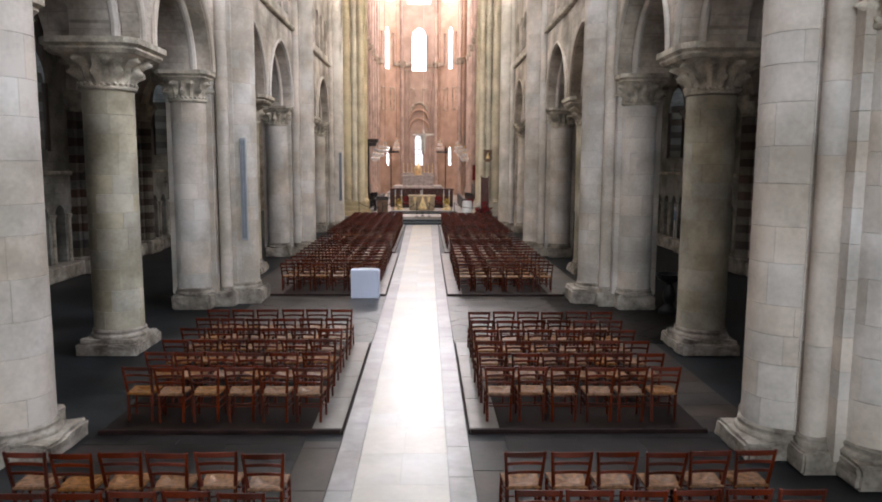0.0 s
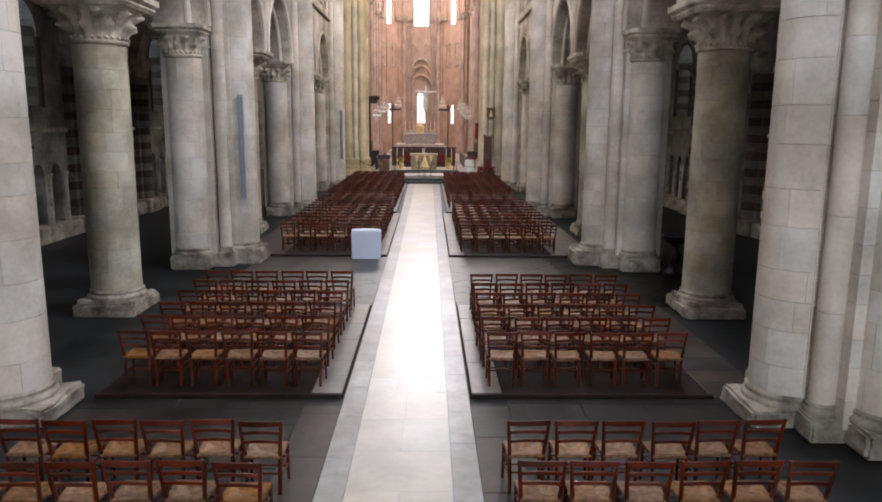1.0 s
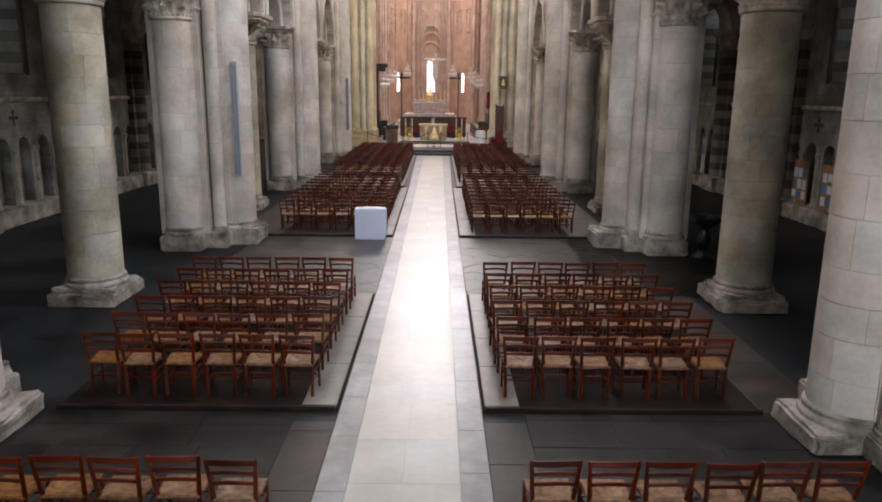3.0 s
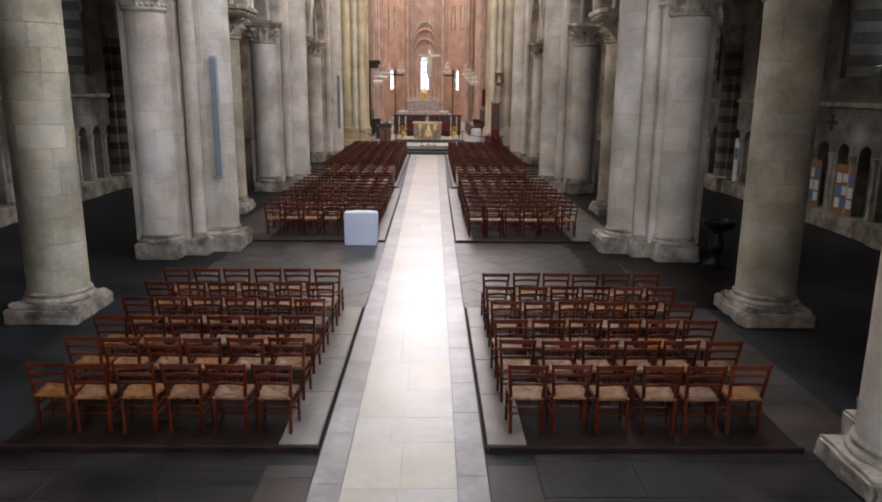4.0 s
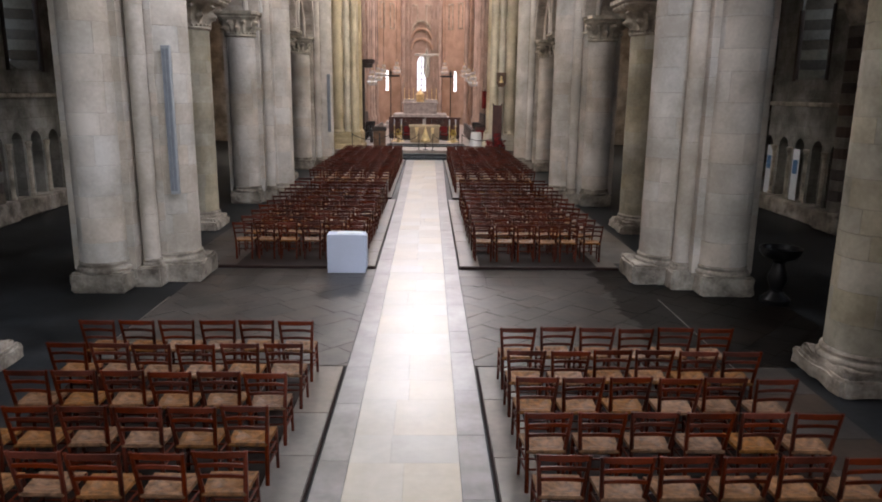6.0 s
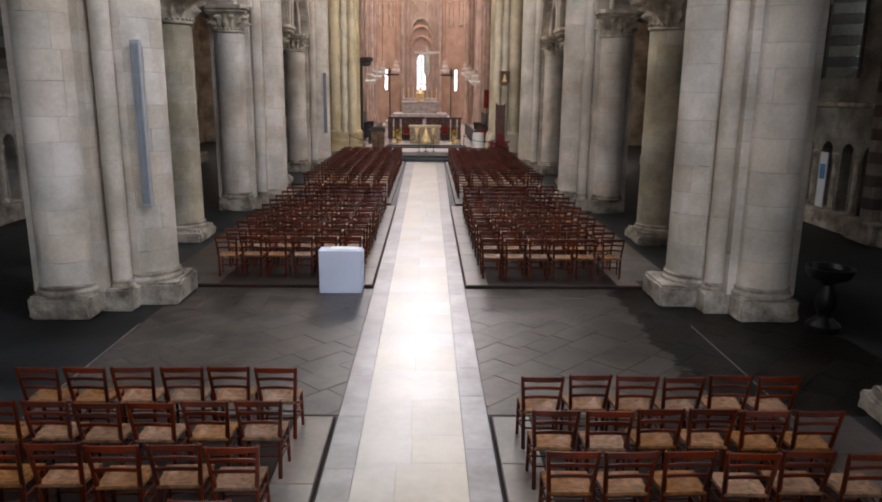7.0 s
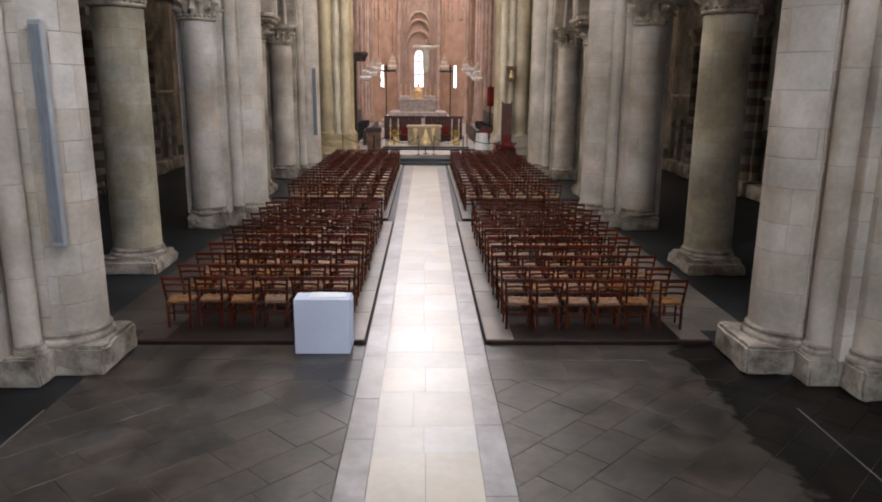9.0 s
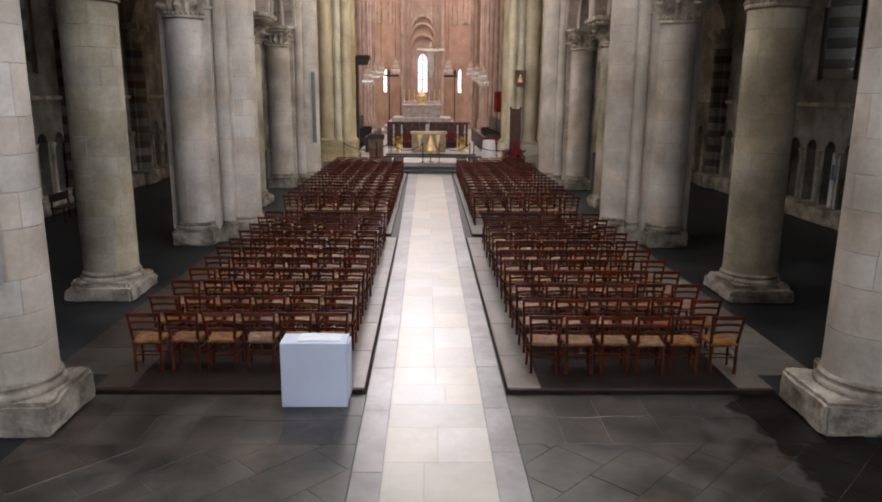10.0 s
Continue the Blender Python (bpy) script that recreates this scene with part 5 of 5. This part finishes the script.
# dark canopy end of the choir stalls, stalls and screen
cn = thing("stall_canopy_end", "tall dark oak post with a carved canopy", "canopy", "", pose(-3.95, 51.5, SANCT))
part("post", worn_box(bmesh.new(), -0.12, 0.1, -0.15, 0.15, 0, 5.1, 0.02, 1), M_DARKWOOD, cn)
bm = worn_box(bmesh.new(), -0.2, 0.75, -0.4, 0.4, 5.0, 5.25, 0.04, 2)
worn_box(bm, -0.15, 0.6, -0.3, 0.3, 4.75, 5.05, 0.05, 4)
part("canopy", bm, M_DARKWOOD, cn)
for s in (-1, 1):
    for k in range(6):
        cs = thing("choir_stall", "dark oak choir stall with a high panelled back", "choir stall", "choir stalls", pose(s * 4.2 - 0.2, 53.6 + k * 1.9, SANCT))
        part("back_panel", worn_box(bmesh.new(), s * 0.3, s * 0.42, -0.92, 0.92, 0, 1.75, 0.02, k), M_DARKWOOD, cs)
        part("seat", box(bmesh.new(), -s * 0.2, s * 0.3, -0.92, 0.92, 0.4, 0.5, 0.02), M_DARKWOOD, cs)
        for q in (-0.92, -0.03, 0.86):
            part("armrest", worn_box(bmesh.new(), -s * 0.25, s * 0.3, q, q + 0.07, 0, 0.95, 0.015, q), M_DARKWOOD, cs)
        part("desk", worn_box(bmesh.new(), -s * 0.95, -s * 0.75, -0.92, 0.92, 0, 0.9, 0.02, k + 20), M_DARKWOOD, cs)
for xa, xb in ((-2.7, -0.05), (0.0, 2.55)):
    rl = thing("choir_rail", "low reddish wooden choir rail with panels", "rail", "choir rails", pose(0, 58.0, SANCT))
    part("top_rail", box(bmesh.new(), xa, xb, -0.1, 0.1, 1.4, 1.52, 0.02), M_REDWOOD, rl)
    x = xa
    while x < xb - 0.2:
        part("panel", box(bmesh.new(), x + 0.004, x + 0.406, -0.04, 0.04, 0.0, 1.4, 0.012), M_REDWOOD, rl)
        x += 0.41

# ---- high altar ----
hs = thing("high_altar_steps", "pale stone steps below the high altar", "steps", kind="structure")
for k in range(4):
    part("step", box(bmesh.new(), APSE_X - 3.4 + k * 0.3, APSE_X + 3.4 - k * 0.3, 71.2 + k * 0.4, 78, SANCT + k * 0.32, SANCT + (k + 1) * 0.32, 0.02), M_MARBLE, hs)
ha = thing("high_altar", "white marble high altar with a gilded tabernacle", "altar", "", pose(APSE_X, 74.2, 1.78))
part("body", worn_box(bmesh.new(), -1.55, 1.55, -0.5, 0.5, 0, 0.95, 0.02, 6), M_MARBLE, ha)
part("mensa", box(bmesh.new(), -1.7, 1.7, -0.6, 0.6, 0.95, 1.1, 0.03), M_MARBLE, ha)
part("gradine", box(bmesh.new(), -1.6, 1.6, 0.2, 0.6, 1.1, 1.35, 0.02), M_MARBLE, ha)
part("tabernacle", lathe(bmesh.new(), [(0.38, 1.1), (0.38, 1.7), (0.44, 1.75), (0.3, 1.95), (0.08, 2.2), (0.02, 2.4)], 8), M_GOLD, ha, "gilded tabernacle")
for k in range(8):
    x = -1.5 + k * 0.43
    if abs(x) > 0.4:
        part("candlestick", lathe(bmesh.new(), [(0.1, 1.35), (0.03, 1.45), (0.05, 1.65), (0.025, 1.9), (0.06, 1.95), (0.03, 1.96), (0.03, 2.35)], 8, x, 0.35), M_GOLD, ha, "gilded candlestick", True)

# hanging crucifix, one plain carving
bm = bmesh.new()
box(bm, -0.07, 0.07, 0.0, 0.08, -1.0, 0.85, 0.02)
box(bm, -0.78, 0.78, 0.0, 0.08, 0.38, 0.52, 0.02)
lathe(bm, [(0.10, -0.95), (0.19, -0.6), (0.18, -0.1), (0.16, 0.1), (0.24, 0.38), (0.08, 0.5)], 12, 0, -0.08)
rod(bm, (-0.12, -0.08, 0.38), (-0.68, -0.04, 0.47), 0.09, 8, 0.06)
rod(bm, (0.12, -0.08, 0.38), (0.68, -0.04, 0.47), 0.09, 8, 0.06)
bmesh.ops.create_icosphere(bm, subdivisions=2, radius=0.1, matrix=Matrix.Translation((0, -0.1, 0.6)))
rod(bm, (0, 0.04, 0.85), (0, 0.04, 16.3), 0.008, 5)
cr = done(bm, "hanging_crucifix", M_IVORY, smooth=True)
cr.matrix_world = pose(0.05, 52.6, 5.7)
tagged(cr, "pale carved crucifix hung on a wire above the altar", "crucifix")

# carved canopy above the low apse window
cc = thing("carved_canopy", "rose stone carved canopy above the low apse window", "canopy", "", pose(APSE_X, 83.85, 8.2))
for k, z in enumerate((0.0, 1.15, 2.0)):
    bm = bmesh.new()
    sweep(bm, [(u, 0, v) for u, v in arch_pts(0, 1.1 - k * 0.1, z, 0.7, 5)], 0.16, 8)
    part("carved_arch", bm, M_CHOIRLIT if k < 2 else M_CARVED, cc, "", True)

# ---- chandeliers ----
def chandelier(x, y, z, r, top):
    c = thing("chandelier", "tall crystal chandelier with hanging glass drops", "chandelier", "crystal chandeliers", pose(x, y, z))
    H = r * 3.3
    part("chain", rod(bmesh.new(), (0, 0, H), (0, 0, top - z), 0.015, 5), M_BLACK, c)
    bm = bmesh.new()
    tiers = ((r, 0.0, 16), (r * 0.72, H * 0.38, 12), (r * 0.4, H * 0.75, 10))
    for q, zz, n in tiers:
        sweep(bm, [(q * math.cos(2 * math.pi * k / n), q * math.sin(2 * math.pi * k / n), zz) for k in range(n + 1)], 0.018, 5)
    rod(bm, (0, 0, -0.1), (0, 0, H), 0.03, 6)
    for k in range(6):
        a = k * math.pi / 3
        rod(bm, (r * math.cos(a), r * math.sin(a), 0), (r * 0.4 * math.cos(a), r * 0.4 * math.sin(a), H * 0.75), 0.012, 5)
    fr = part("frame", bm, M_GOLD, c)
    for k in range(12):
        a = k * math.pi / 4 + 0.3
        q, zz = (r, 0.1) if k < 8 else (r * 0.6, H * 0.45)
        bm = bmesh.new()
        bmesh.ops.create_icosphere(bm, subdivisions=1, radius=0.055, matrix=Matrix.Translation((q * math.cos(a), q * math.sin(a), zz)))
        part("bulb", bm, M_BULB, fr, "lit chandelier bulb")
    bm = bmesh.new()
    g = random.Random(5)
    for k in range(170):
        q, zz, n = g.choice(tiers)
        q *= g.choice((1.0, 1.0, 0.6))
        a = g.random() * 6.283
        bmesh.ops.create_cone(bm, segments=5, radius1=0.0, radius2=0.045, depth=0.16, matrix=Matrix.Translation((q * math.cos(a), q * math.sin(a), zz - g.uniform(0.05, 0.45) * r)))
    part("crystal_pendant", bm, M_CRYSTAL, c, "clear crystal drops")["kind"] = "stuff"


for x in (-3.05, 1.75):
    chandelier(x, 79.0, 5.75, 0.36, 34.02)
    side = -1 if x < 0 else 1
    wbk = thing("pillar_bracket", "dark iron bracket on a slender post beside the apse window", "bracket", "apse brackets", pose(x + side * 0.35, 79.8, 0))
    part("post", rod(bmesh.new(), (side * 0.3, 0, SANCT), (side * 0.3, 0, 5.6), 0.05, 8), M_BLACK, wbk)
    part("arm", box(bmesh.new(), -0.75, 0.6, -0.1, 0.1, 5.28, 5.46, 0.03), M_BLACK, wbk)
    part("finial", lathe(bmesh.new(), [(0.09, 5.46), (0.14, 5.7), (0.05, 5.9), (0.02, 6.1)], 10, side * 0.3), M_BLACK, wbk, "", True)
for s in (-1, 1):
    for y, z in ((57.5, 4.4), (63.5, 4.8), (71.0, 5.3)):
        chandelier(s * 3.35 - (0.0 if s > 0 else 0.5), y, z, 0.32, 34.02 if y > 60.5 else 22.02)

# red flowers round the tall seat
for x, y in ((3.75, 47.15), (3.95, 46.98), (4.45, 46.98)):
    rf = thing("red_flowers", "massed dark red flowers in a low trough", "flowers", "red flowers", pose(x, y, SANCT))
    part("trough", box(bmesh.new(), -0.22, 0.22, -0.1, 0.1, 0, 0.22, 0.015), M_DARKWOOD, rf)
    bm = bmesh.new()
    for k in range(50):
        p = Vector((rnd.uniform(-0.24, 0.24), rnd.uniform(-0.13, 0.13), rnd.uniform(0.22, 0.6)))
        bmesh.ops.create_icosphere(bm, subdivisions=1, radius=rnd.uniform(0.03, 0.06), matrix=Matrix.Translation(p))
    part("flower_mass", bm, M_RED, rf, "dark red blooms")
